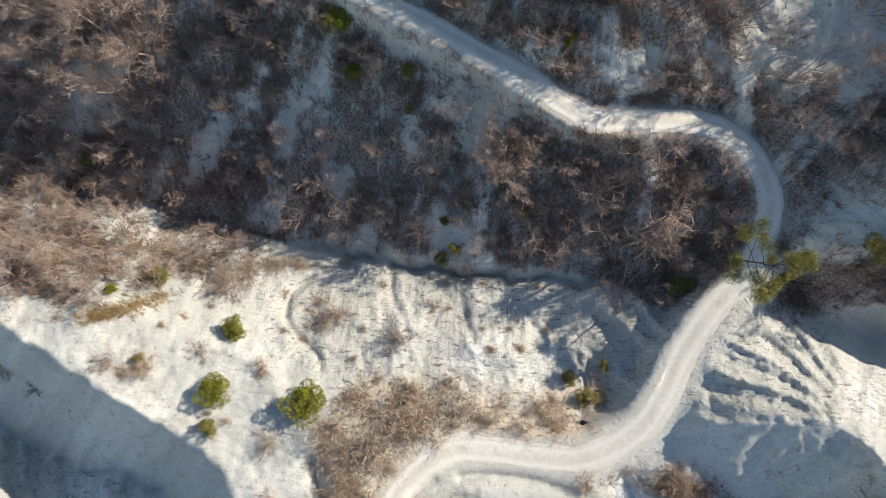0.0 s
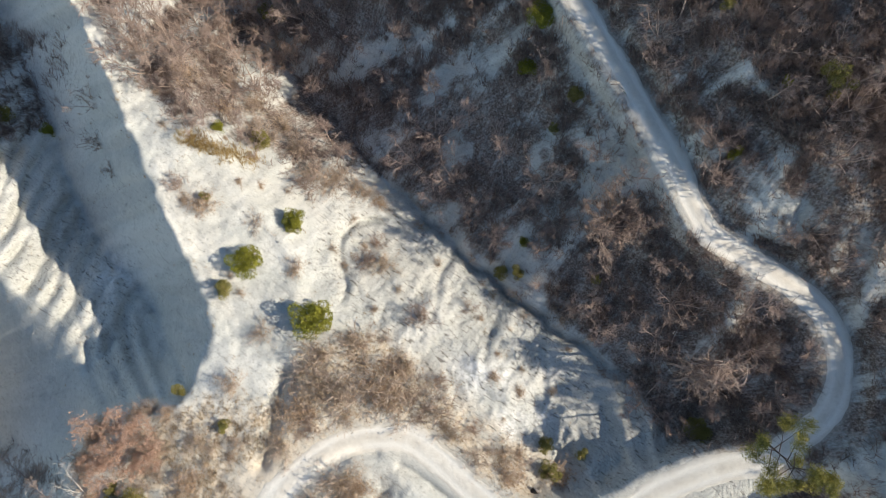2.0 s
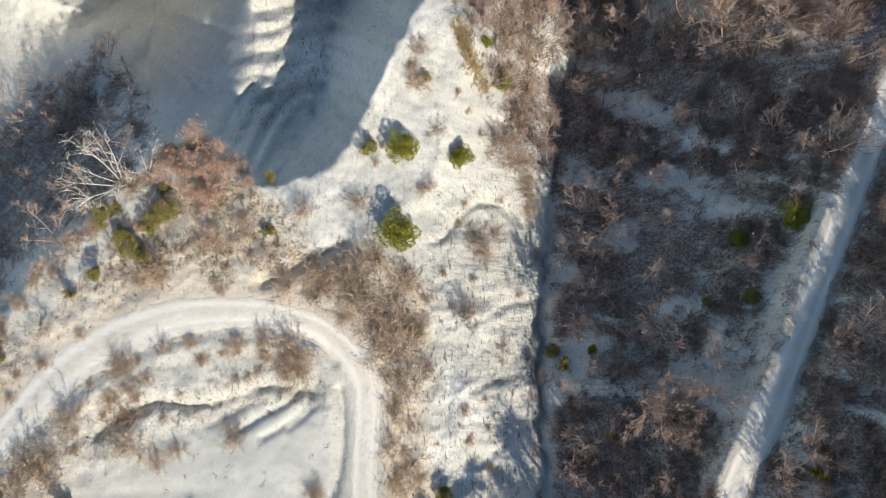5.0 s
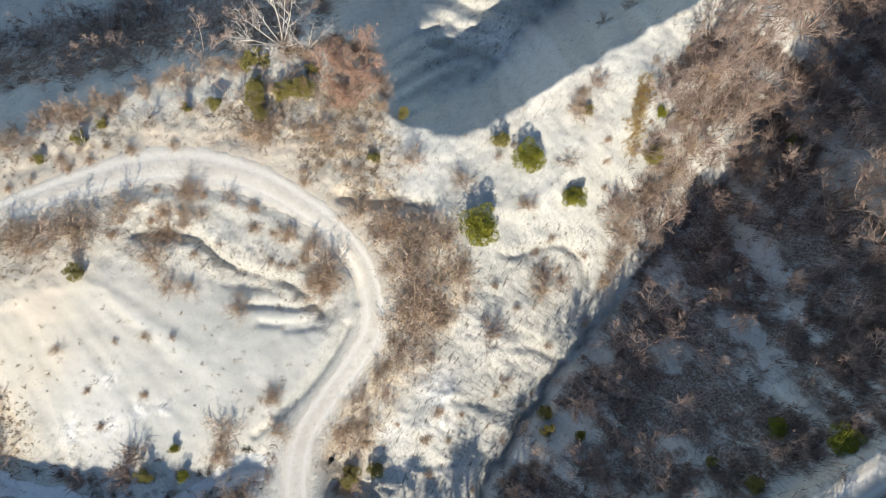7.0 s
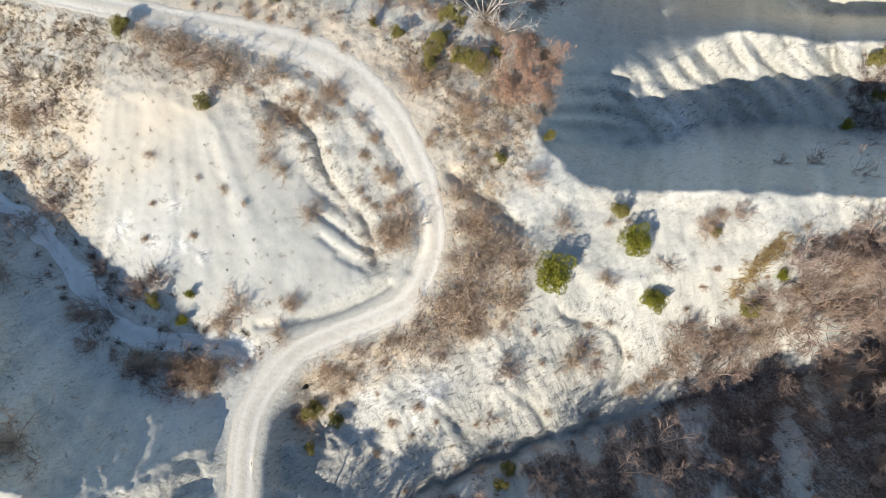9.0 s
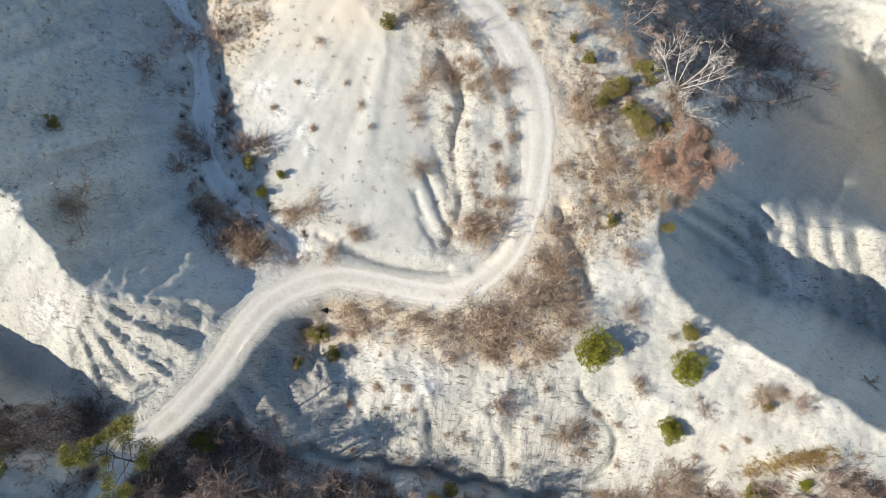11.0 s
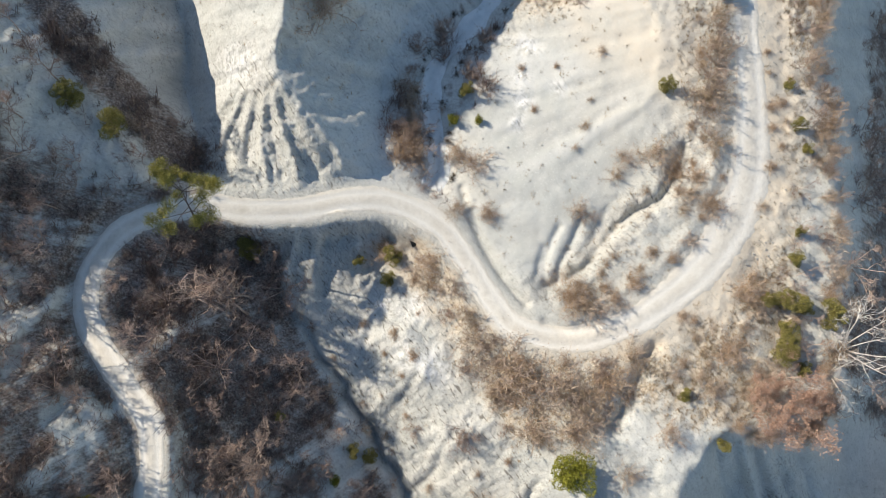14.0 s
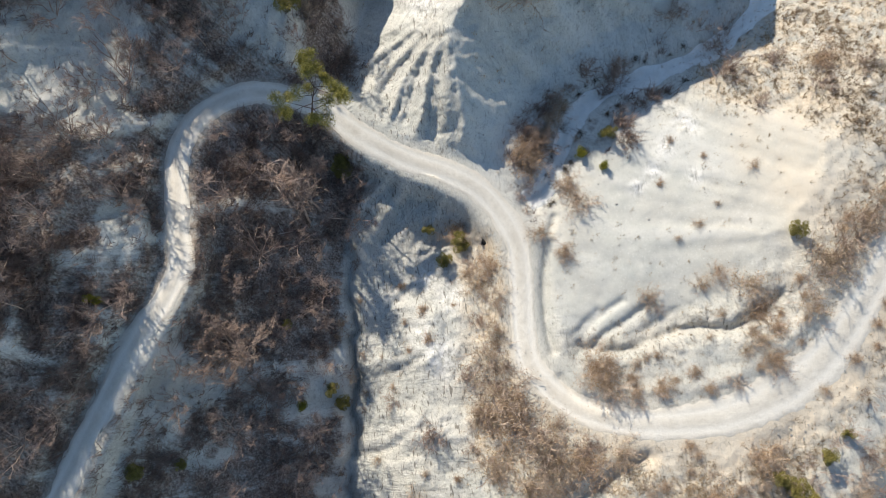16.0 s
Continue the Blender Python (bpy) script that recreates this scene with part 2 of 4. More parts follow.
FARWEST = [(-46, -53, -7), (-51, -40, -6), (-53, -32.5, -4), (-55.5, -28, -3), (-61, -20, -2.5), (-75, -13, -2.5)]
WESTHOLLOW = [(-30, -30, -16), (-36, -29.5, -23), (-43, -28, -26.5), (-50, -23, -24.5)]
WESTTOE = [(-38, -37, -21), (-44, -32.5, -26.5), (-47, -29.6, -26.5), (-51, -25.3, -24.5)]
SOUTHHOLLOW = [(-44, -47, -17), (-32, -51, -19), (-20, -59, -18.5), (-11, -69, -17)]
WESTWOOD = [(-30, 45, 10), (-37, 36, 7), (-43, 28, 3)]
LASTRIB = [(36.6, -3.6, 7.2), (31.5, -3.8, 6.0), (27, -4.0, 4.2), (23.4, -4.2, 2.0), (21.6, -4.5, 1.0)]
TREEROW = [(-21.3, -19.8, 1.7), (-24.6, -24, 1.7), (-23, -28.8, 2), (-17.4, -35.2, 2.8), (-10.3, -41.2, 3.7), (-4.3, -46.2, 4.4),
           (0, -48.6, 4.8), (4.6, -53, 5.4), (12, -60, 6.2), (25, -72, 7.6)]
SOUTHFLOOR = [(-38, -36, -16), (-30, -35, -13.5), (-24, -40, -12.5), (-15, -46, -12), (-8.5, -53, -11.5), (-3, -60, -10.5), (4, -72, -9)]
EASTCREST = [(36.6, -3.2, 6.4), (38.4, -4.6, 7.8), (40.8, -7.6, 9.8), (45.6, -11.4, 11.4), (50.8, -16, 12.4), (58, -24, 13.8), (70, -36, 17)]
BOWL = [(27.5, -11.5, 0.7), (32, -17, 1.6), (35, -24, 2)]
EASTFOOT = [(24.5, -2.2, 1.2), (23.6, 1, 1.3), (26.4, 4, 1)]
EASTFLOOR = [(28.5, 7, 0), (31.5, 8, -2.2), (36.5, 6, -3.8), (40.5, 4.6, -4.2), (45.7, 1.4, -3), (51, -1, -1), (57, -3.4, 1.5), (72, -9, 8)]
EASTBANK = [(33, 14.5, 3), (38.3, 13.5, 3.6), (46, 13, 5), (57, 14, 8), (74, 15, 12)]
FANTOP = [(1.5, -14.6, 1.0), (2.2, -18, 1.1), (3.4, -23, 1.6), (6.5, -28, 2.6), (10, -33, 4), (14, -38.5, 5), (20, -43, 5.6), (27, -50, 6), (40, -60, 7)]
SHELF = [(-0.4, -13.8, 1.3), (0.3, -17, 1.9), (1.0, -22, 2.5), (0.6, -27.5, 3.1), (0.3, -32.5, 3.7), (3.5, -37, 4.3), (9, -42, 5.1)]
FANFOOT = [(6, -10.8, 0.9), (10.5, -11.6, 0.6), (15, -12.6, 0.4)]
BACKSLOPE = [(-75, 60, 6), (-40, 66, 15), (-20, 58, 15), (-4, 50, 14.8), (12, 42, 14.4), (26, 36, 11), (36, 34, 8), (46, 36, 10.5), (60, 41, 14), (74, 44, 16.5)]
UPLAND = [(-60, 76, 14), (-30, 76, 18), (0, 70, 20), (30, 62, 20), (60, 66, 20)]
EASTRIDGE = [(46, 21, 8), (54, 24.5, 13), (64, 30, 16), (76, 36, 18)]
PLATEAU = [(-17, 5.5, -3.2), (-9.5, 3.8, -2.2), (-1, 3, -1.8), (6, 0.5, -1)]
SHOULDER = [(-12.5, -8, 1.6), (-17, -2, 1.7), (-25, 1.5, 2.4), (-34, 4.5, 3), (-44, 8.5, 3.2)]

LINES = [WAY, CREEK, BROOK, OUTFALL, CLIFF, WESTFLOOR, WESTSPUR, WESTFLOOR2, FARWEST, TREEROW, SOUTHFLOOR, EASTCREST, EASTFOOT, EASTFLOOR,
         EASTBANK, BOWL, WESTHOLLOW, WESTTOE, SOUTHHOLLOW, WESTWOOD, LASTRIB, FANTOP, SHELF, FANFOOT, BACKSLOPE, UPLAND, EASTRIDGE, PLATEAU, SHOULDER]
HALF, STEP = 76.8, 0.32
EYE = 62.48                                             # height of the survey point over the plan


def smooth_line(points, gap):
    """Points along a rounded line through the given ones, gap metres apart."""
    p = np.array(points, float)
    p = np.vstack([2 * p[0] - p[1], p, 2 * p[-1] - p[-2]])
    out = []
    for i in range(1, len(p) - 2):
        a, b, c, d = p[i - 1:i + 3]
        count = max(2, int(np.linalg.norm((c - b)[:2]) / gap))
        s = np.linspace(0, 1, count, endpoint=False)[:, None]
        out.append(0.5 * (2 * b + (c - a) * s + (2 * a - 5 * b + 4 * c - d) * s**2 + (3 * b - a - 3 * c + d) * s**3))
    out.append(p[-2:-1])
    return np.vstack(out)


def relax():
    """The sheet that hangs between the lines, from coarse to fine."""
    dense = np.vstack([smooth_line(line, 0.15) for line in LINES])
    z = None
    for step, rounds in ((6.4, 500), (3.2, 300), (1.6, 250), (0.64, 200), (STEP, 140)):
        n = int(round(2 * HALF / step)) + 1
        ij = np.round((dense[:, :2] + HALF) / step).astype(int)
        ok = ((ij >= 0) & (ij < n)).all(1)
        total, count = np.zeros((n, n)), np.zeros((n, n))
        np.add.at(total, (ij[ok, 0], ij[ok, 1]), dense[ok, 2])
        np.add.at(count, (ij[ok, 0], ij[ok, 1]), 1)
        fixed = count > 0
        goal = np.where(fixed, total / np.maximum(count, 1), 0)
        if z is None:
            z = np.full((n, n), goal[fixed].mean())
        else:
            at = np.linspace(0, z.shape[0] - 1, n)
            z = np.array([np.interp(at, np.arange(z.shape[0]), row) for row in z])
            z = np.array([np.interp(at, np.arange(z.shape[0]), col) for col in z.T]).T
        z[fixed] = goal[fixed]
        for _ in range(rounds):
            e = np.pad(z, 1, mode="edge")
            z = np.where(fixed, goal, 0.25 * (e[:-2, 1:-1] + e[2:, 1:-1] + e[1:-1, :-2] + e[1:-1, 2:]))
    return z


def blur(a, times):
    for _ in range(times):
        e = np.pad(a, 1, mode="edge")
        a = 0.25 * a + 0.125 * (e[:-2, 1:-1] + e[2:, 1:-1] + e[1:-1, :-2] + e[1:-1, 2:]) + 0.0625 * (e[:-2, :-2] + e[2:, 2:] + e[:-2, 2:] + e[2:, :-2])
    return a


def sample(field, x, y):
    """The field between its grid points."""
    fx, fy = np.clip((np.asarray(x, float) + HALF) / STEP, 0, N - 1.001), np.clip((np.asarray(y, float) + HALF) / STEP, 0, N - 1.001)
    i, j = fx.astype(int), fy.astype(int)
    u, v = fx - i, fy - j
    return (field[i, j] * (1 - u) + field[i + 1, j] * u) * (1 - v) + (field[i, j + 1] * (1 - u) + field[i + 1, j + 1] * u) * v


def away(line):
    """Distance of every grid point from a line."""
    pts = smooth_line(line, 0.5)[:, :2]
    best = np.full(GX.shape, 1e9)
    for a, b in zip(pts[:-1], pts[1:]):
        lo, hi = np.minimum(a, b) - 9, np.maximum(a, b) + 9
        i0, j0 = np.clip(((lo + HALF) / STEP).astype(int), 0, N)
        i1, j1 = np.clip(((hi + HALF) / STEP).astype(int) + 1, 0, N)
        if i0 >= i1 or j0 >= j1:
            continue
        px, py = GX[i0:i1, j0:j1], GY[i0:i1, j0:j1]
        d = b - a
        s = np.clip(((px - a[0]) * d[0] + (py - a[1]) * d[1]) / max(d @ d, 1e-9), 0, 1)
        best[i0:i1, j0:j1] = np.minimum(best[i0:i1, j0:j1], np.hypot(px - a[0] - s * d[0], py - a[1] - s * d[1]))
    return best


def inside(poly):
    """1 within a rounded outline on the plan."""
    p = np.array(poly, float)
    hit = np.zeros(GX.shape, bool)
    for (x0, y0), (x1, y1) in zip(p, np.roll(p, -1, 0)):
        cross = (GY < y0) != (GY < y1)
        with np.errstate(divide="ignore", invalid="ignore"):
            hit ^= cross & (GX < x0 + (GY - y0) * (x1 - x0) / (y1 - y0))
    return hit.astype(float)


def rough_field(cells, seed):
    """Smooth random values, one bump every few grid points."""
    rng = np.random.RandomState(seed)
    small = rng.rand(N // cells + 3, N // cells + 3)
    at = np.arange(N) / cells
    i = at.astype(int)
    s = at - i
    s = s * s * (3 - 2 * s)
    rows = small[i] * (1 - s)[:, None] + small[i + 1] * s[:, None]
    return rows[:, i] * (1 - s) + rows[:, i + 1] * s


def rills(base, seed, cells, steps):
    """Furrows that run down the slope: noise drawn out along the fall line."""
    gx, gy = np.gradient(blur(base, 6), STEP)
    fall = np.hypot(gx, gy) + 1e-6
    ux, uy = gx / fall, gy / fall
    grain = rough_field(cells, seed) - 0.5
    total = grain.copy()
    for sign in (1, -1):
        x, y = GX.copy(), GY.copy()
        for _ in range(steps):
            x, y = x + sign * 0.4 * sample(ux, x, y), y + sign * 0.4 * sample(uy, x, y)
            total += sample(grain, x, y)
    total /= 2 * steps + 1
    return total / total.std()


SHEET = relax()
N = SHEET.shape[0]
AX = np.linspace(-HALF, HALF, N)
GX, GY = np.meshgrid(AX, AX, indexing="ij")
OFF_WAY = away(WAY)
WOOD = [(-78, 26), (-60, 11.5), (-50, 6.5), (-44, 5.2), (-38, 4.2), (-33, 5), (-28, 7), (-22, 7), (-18, 9.6), (-16, 11.6), (-10, 11), (-2, 10), (8, 9.5), (16, 8), (21, 5.5), (25, 7.5),
        (30, 9), (36, 12), (45, 12), (78, 18), (78, 78), (-78, 78)]
BRUSH = [(-3, -1.5), (3, -2), (9, -2), (14, -1), (14, -6.4), (8, -7), (2, -6.5), (-3, -8), (-5.5, -13), (-6, -22), (-5, -30), (0, -38), (8, -47), (16, -54),
         (10, -57), (0, -46), (-10, -36), (-19, -28), (-22, -24), (-20, -20), (-17, -15), (-12, -13), (-12, -8), (-11, -4), (-8, -1)]
INLOOP = [(-2.5, -13), (-4, -18), (-4.4, -26), (-2.5, -32), (1, -36.5), (8, -42), (14, -47), (16, -44), (9, -37), (4, -32), (3, -26), (1.5, -21), (1.5, -14)]
SOUTHEAST = [(24, -30), (29, -29), (36, -38), (60, -58), (40, -78), (18, -60), (15, -50), (20, -43), (24, -38)]
GREYBANK = [(28, 31.5), (34, 29.5), (41, 30), (46, 34), (44, 43), (35, 47), (29, 39)]
GULLYSIDE = [(33, 12), (38, 19.5), (48, 22.5), (60, 26), (62, 17), (47, 10.5), (38, 10.5)]
APRON = [(-16, 40.5), (-3, 33.5), (5, 29), (12, 25), (11, 23), (4, 26.4), (-6, 31.5), (-16, 38)]
THICKET = [(-21, -29), (-29, -28.5), (-36, -34), (-32, -41), (-26, -47), (-16, -50), (-8, -58), (0, -66), (6, -62), (2, -56), (-4, -50.5), (-12, -41.5), (-17, -35.5)]
FARBRUSH = [(-46, 1), (-49, -6), (-54, -11), (-60, -11), (-66, 2), (-50, 6)]
bare = np.clip(inside(GREYBANK) + 0.9 * inside(GULLYSIDE) + 0.6 * inside(APRON), 0, 1)
fall = np.hypot(*np.gradient(blur(SHEET, 4), STEP))
steep = np.clip((fall - 0.10) / 0.5, 0, 1)
coarse, thin, wide = rills(SHEET, 3, 7, 22), rills(SHEET, 8, 3, 14), rills(SHEET, 15, 12, 34)
wood = np.clip(blur(inside(WOOD), 10) + 0.9 * blur(1.05 * inside(THICKET) + inside(FARBRUSH), 20), 0, 1) * (1 - 0.85 * blur(bare, 30) * np.clip(0.5 + 1.0 * rough_field(11, 96), 0, 1))
# slips of bare marl in the wood, drawn out down the slope
SLIPS = [(-17.5, 25.5, 1.0, 4), (-12.6, 18.5, 0.9, 3), (-8, 11.8, 2.2, 1.6), (-14.5, 29, 0.8, 4), (-35, 14, 1.6, 3), (-39, 27, 2.5, 4.5), (2, 28, 3.2, 3.2), (-22, 27, 0.7, 4),
         (-1, 13, 1.0, 2.2), (1, 26, 1.5, 5), (26, 32.5, 1.3, 2), (17.5, 31.4, 2.8, 1.6), (-26, 22, 0.8, 3.5), (-5, 24, 0.7, 3)]
bent = 3.0 * (rough_field(9, 98) - 0.5) + 1.2 * (rough_field(4, 99) - 0.5)
slips = sum(np.exp(-((GX - x + bent) / a) ** 2 - ((GY - y + 2 * bent) / b) ** 2) for x, y, a, b in SLIPS)
wood *= 1 - 0.8 * np.clip(1.4 * slips * (0.25 + 1.1 * rough_field(3, 97)), 0, 1)
wood *= 1 - 0.36 * np.clip((0.7 * coarse + 0.5 * thin + 0.5 * wide - 0.75) / 0.8, 0, 1) * np.clip((fall - 0.2) * 4, 0, 1)
SCRUBS = [[(28, -13.4), (24.6, -15), (20.6, -13.2), (17.6, -10.6), (20.6, -8), (24.4, -9.2)], [(30.6, -21), (28.8, -23), (27.4, -19.4), (28.4, -17.4)],
          [(24.8, -21), (21.5, -20.5), (19.6, -15.4), (22.3, -15.6)],
          [(56, 12.2), (51, 9.2), (45, 8.6), (38.6, 6.8), (34.6, 5.2), (30.8, 6), (31, 12), (37.4, 11.6), (44, 13), (51, 13.4)]]
SCRUBS.append([(60, 8.5), (50, 8.5), (40, 7.2), (33, 6.2), (30, 8), (33, 12), (42, 12.6), (52, 14), (62, 14.5)])
scrub = blur(np.clip(sum(inside(p) for p in SCRUBS), 0, 1), 10)
brookside = np.exp(-((away(BROOK[1:10]) - 2.1) / 0.9) ** 2) * np.clip(2.2 * rough_field(9, 95) - 0.5, 0, 1)
wood = np.maximum(wood, np.maximum(np.maximum(0.85 * scrub, 1.15 * blur(inside(SCRUBS[4]), 14)), 0.75 * brookside))
brush = blur(np.clip(inside(BRUSH) + inside(INLOOP) + inside(SOUTHEAST), 0, 1), 10)
# the worn outer side of the loop and the flat head of the slide
CREAM = [(-8.4, -13), (-11, -19), (-11.8, -26), (-10, -33), (-5.4, -39.6), (2, -46.6), (10.6, -53), (14, -51), (6, -44), (-1, -37), (-5, -31), (-6.4, -25), (-5.6, -16)]
HEAD = [(8, -36), (14, -34), (20, -31), (24, -34), (27, -46), (18, -47), (12, -42)]
cream = np.clip(blur(inside(CREAM), 12) + 0.8 * blur(inside(HEAD), 40) + 0.25 * brush * (1 - blur(inside(INLOOP), 8)), 0, 1)
brush *= (1 - 0.92 * blur(inside(CREAM), 6)) * (1 - 0.8 * blur(inside(INLOOP), 8))
WHITES = [(7.4, -1.2, 1.6), (1.6, 0.9, 1.8), (22.8, -27.2, 1.4), (18, -23, 1.0), (20.5, -24.5, 1.1), (17, -27, 0.8), (16.6, -21, 0.8), (39.6, -1.2, 2.4), (-33, -12, 2.0), (4.2, 2.2, 1.2), (9.6, 1.4, 1.0)]
white = np.clip(sum(np.exp(-((GX - x) ** 2 + (GY - y) ** 2) / a**2) for x, y, a in WHITES), 0, 1)
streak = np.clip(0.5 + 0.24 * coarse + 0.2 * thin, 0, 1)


def crest_wave(phase):
    """Sharp ribs with rounded furrows between them, -0.5 to 0.5."""
    return 0.5 - np.abs(np.sin(math.pi * phase)) ** 0.8


# ribs that fan out from the end of the east crest
dx, dy = GX - 39.4, GY + 4.4
turn, far = np.degrees(np.arctan2(dy, dx)), np.hypot(dx, dy)
warp = 2.2 * (rough_field(16, 31) - 0.5)
fan = np.clip((far - 1.5) / 5, 0, 1) * np.clip((20 - far) / 4, 0, 1) * np.clip((turn - 108) / 10, 0, 1) * np.clip((180 - turn) / 14, 0, 1)
sway = 5.0 * (rough_field(20, 32) - 0.5) + 2.0 * (rough_field(8, 33) - 0.5)
grown = np.clip((far - 1.0) / 7, 0, 1)
ribs = fan * (0.95 * grown * crest_wave((turn + sway) / 12.5 + 0.2) + 0.34 * grown * crest_wave((turn + 1.5 * sway) / 4.6) + 0.05 * thin)
# flutes down the sunny side of the west spur, and finger ribs at its head
west = blur(inside([(-24, -21), (-31, -19.5), (-44, -18.5), (-52, -14), (-56, -8), (-46, -7.5), (-36, -10.5), (-27, -14)]), 6)
flutes = west * (0.22 * crest_wave((GX + 0.35 * GY) / 2.1 + warp) + 0.12 * coarse + 0.08 * thin)
slide = blur(inside([(2.4, -13.4), (6, -10.6), (15, -12.2), (19, -15), (23, -22), (25, -30), (22, -40), (15, -40), (9, -34), (5, -27), (3.4, -20)]), 8)
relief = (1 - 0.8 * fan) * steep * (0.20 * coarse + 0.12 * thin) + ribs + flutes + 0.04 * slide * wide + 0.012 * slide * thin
relief += (1 - 0.75 * fan) * (1 - 0.6 * slide) * (0.5 * (rough_field(18, 5) - 0.5) + 0.24 * (rough_field(6, 6) - 0.5) + 0.16 * (rough_field(3, 7) - 0.5) + 0.10 * (rough_field(2, 9) - 0.5))
TRENCH = [(4, -33), (2.4, -30.4), (1.4, -27.6), (1.9, -24), (1.3, -20.6), (0.5, -17.6), (0.6, -15), (1.2, -13)]
# broken, blocky marl on the slope over the creek
blocky = blur(inside([(-20, 10), (-18, 0), (-8, -1), (4, -2), (10, -1), (13, 6), (6, 8.6), (-6, 9)]), 6)
bank = blur(inside([(12.5, -1), (15, -4), (18, -1), (20.5, 2.5), (23.5, 6.5), (20, 8), (14, 7.5), (12.6, 4)]), 5)
relief += bank * (0.5 * coarse + 0.25 * thin + 0.7 * (rough_field(5, 44) - 0.5))
torn_bank = np.exp(-(away(TRENCH) / 1.9) ** 2)
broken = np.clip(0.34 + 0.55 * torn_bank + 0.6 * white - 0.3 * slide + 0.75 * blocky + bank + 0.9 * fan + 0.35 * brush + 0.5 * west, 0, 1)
relief += blocky * 0.42 * (np.floor(5 * rough_field(7, 41) + 2.2 * rough_field(3, 42)) / 5 - 0.6)
clear = np.clip((OFF_WAY - 1.6) / 2.0, 0, 1)
LAND = blur(SHEET, 1) + relief * clear
CREEKBED = [(x + 0.2 * math.sin(k * 2.1), y + 0.3 * math.sin(k * 1.1) + 0.22 * math.sin(k * 2.7)) for k, (x, y, z) in enumerate(smooth_line(CREEK[2:9], 0.9))]
CUTS = [(CREEKBED, 0.85, 0.36), (TRENCH, 1.1, 0.55), ([(4.9, -20.8), (4.0, -19.0), (3.0, -17.3), (2.3, -15.6), (1.2, -14)], 0.5, 0.32), ([(5.2, -17.6), (4.3, -15.8), (3.3, -14.3), (1.9, -13)], 0.4, 0.28),
        ([(3.9, -22.8), (3.0, -20.9), (2.0, -19.2)], 0.35, 0.3), ([(4.6, -15.2), (3.6, -13.8), (2.6, -12.6)], 0.3, 0.25), ([(-14.2, 8), (-16, 6.8), (-16.6, 5.2), (-16.3, 3.4), (-14.4, 1.5), (-13.3, 0.6), (-12.8, -0.9)], 0.95, 0.4),
        ([(-12.9, -9.6), (-11.8, -12.7), (-10.4, -15.6), (-9.4, -17.7)], 1.3, 0.7), (BROOK, 0.7, 1.3),
        ([(8.5, 3.4), (7, 5), (5.4, 6.6), (4.6, 8.4)], 0.5, 0.35), ([(-4.6, 2.6), (-5, 4.4), (-6.2, 6.4), (-6.4, 9)], 0.45, 0.35), ([(2, 2.4), (1, 4.6), (0.6, 7)], 0.35, 0.3)]
# gullies down the sunny side of the west spur, into the floor of the basin
for top, (bx, by), deep in ((-28.6, (-30, -11.6), 0.9), (-31.8, (-33, -11.2), 1.1), (-34.4, (-36.6, -10.4), 1.4), (-36.6, (-39.6, -9.4), 1.0), (-39.2, (-42, -8.4), 1.5), (-42.4, (-45, -6.9), 0.9),
                            (-44.6, (-47.6, -5.6), 1.4), (-48, (-50.6, -4), 1.2), (-50.6, (-53, -3.4), 1.0)):
    ty = np.interp(-top, [24, 30, 38, 45, 51], [-20.6, -19.2, -18.6, -17, -13])
    CUTS.append(([(top, ty), (top * 0.66 + bx * 0.34 + 0.35, ty * 0.66 + by * 0.34), (top * 0.3 + bx * 0.7 - 0.3, ty * 0.3 + by * 0.7), (bx, by)], deep, 0.85))
# short grooves below the oaks at the head of the basin
for x, y in ((-22.6, -21.4), (-21.8, -19.6), (-21.2, -17.8), (-20.6, -16), (-23.8, -23)):
    CUTS.append(([(x, y), (x - 2, y + 1.4), (x - 4.6, y + 2.6), (x - 7, y + 4.4)], 1.1, 0.6))
# furrows down the shaded side of the basin
for x, y, fx, fy in ((-22, -11.4, -27.5, -12.6), (-24.4, -9.6, -29.5, -11.6), (-28, -7.4, -31.6, -11), (-30.6, -6.2, -34.4, -10.4), (-33.6, -4.6, -36.6, -10), (-37, -2.8, -40, -8.6), (-40.6, -1, -43.4, -7.2), (-44, 0.8, -46.8, -5)):
    CUTS.append(([(x, y), (x * 0.6 + fx * 0.4 - 0.4, y * 0.6 + fy * 0.4 + 0.3), (fx, fy)], 0.9, 0.6))
for k, (line, deep, broad) in enumerate(CUTS):
    wander = 0.8 + 0.4 * rough_field(16, 200 + k)
    LAND -= deep * wander * np.exp(-(away(line) / (broad * (0.8 + 0.4 * rough_field(22, 260 + k)))) ** 1.4)
# a low lip along the inner side of the loop
LAND += 0.25 * np.exp(-(away([(5.2, -39.6), (1.6, -35.6), (-1.6, -31), (-3.6, -26), (-3.8, -20.6), (-3.2, -16.6)]) / 0.8) ** 2)
# the way is levelled across its width
way_pts = smooth_line(WAY, 0.3)
near = np.argwhere(OFF_WAY < 4.5)
for i, j in near:
    d2 = (way_pts[:, 0] - AX[i]) ** 2 + (way_pts[:, 1] - AX[j]) ** 2
    k = int(np.argmin(d2))
    w = np.clip((OFF_WAY[i, j] - 1.5) / 2.2, 0, 1)
    w = w * w * (3 - 2 * w)
    LAND[i, j] = way_pts[k, 2] * (1 - w) + LAND[i, j] * w

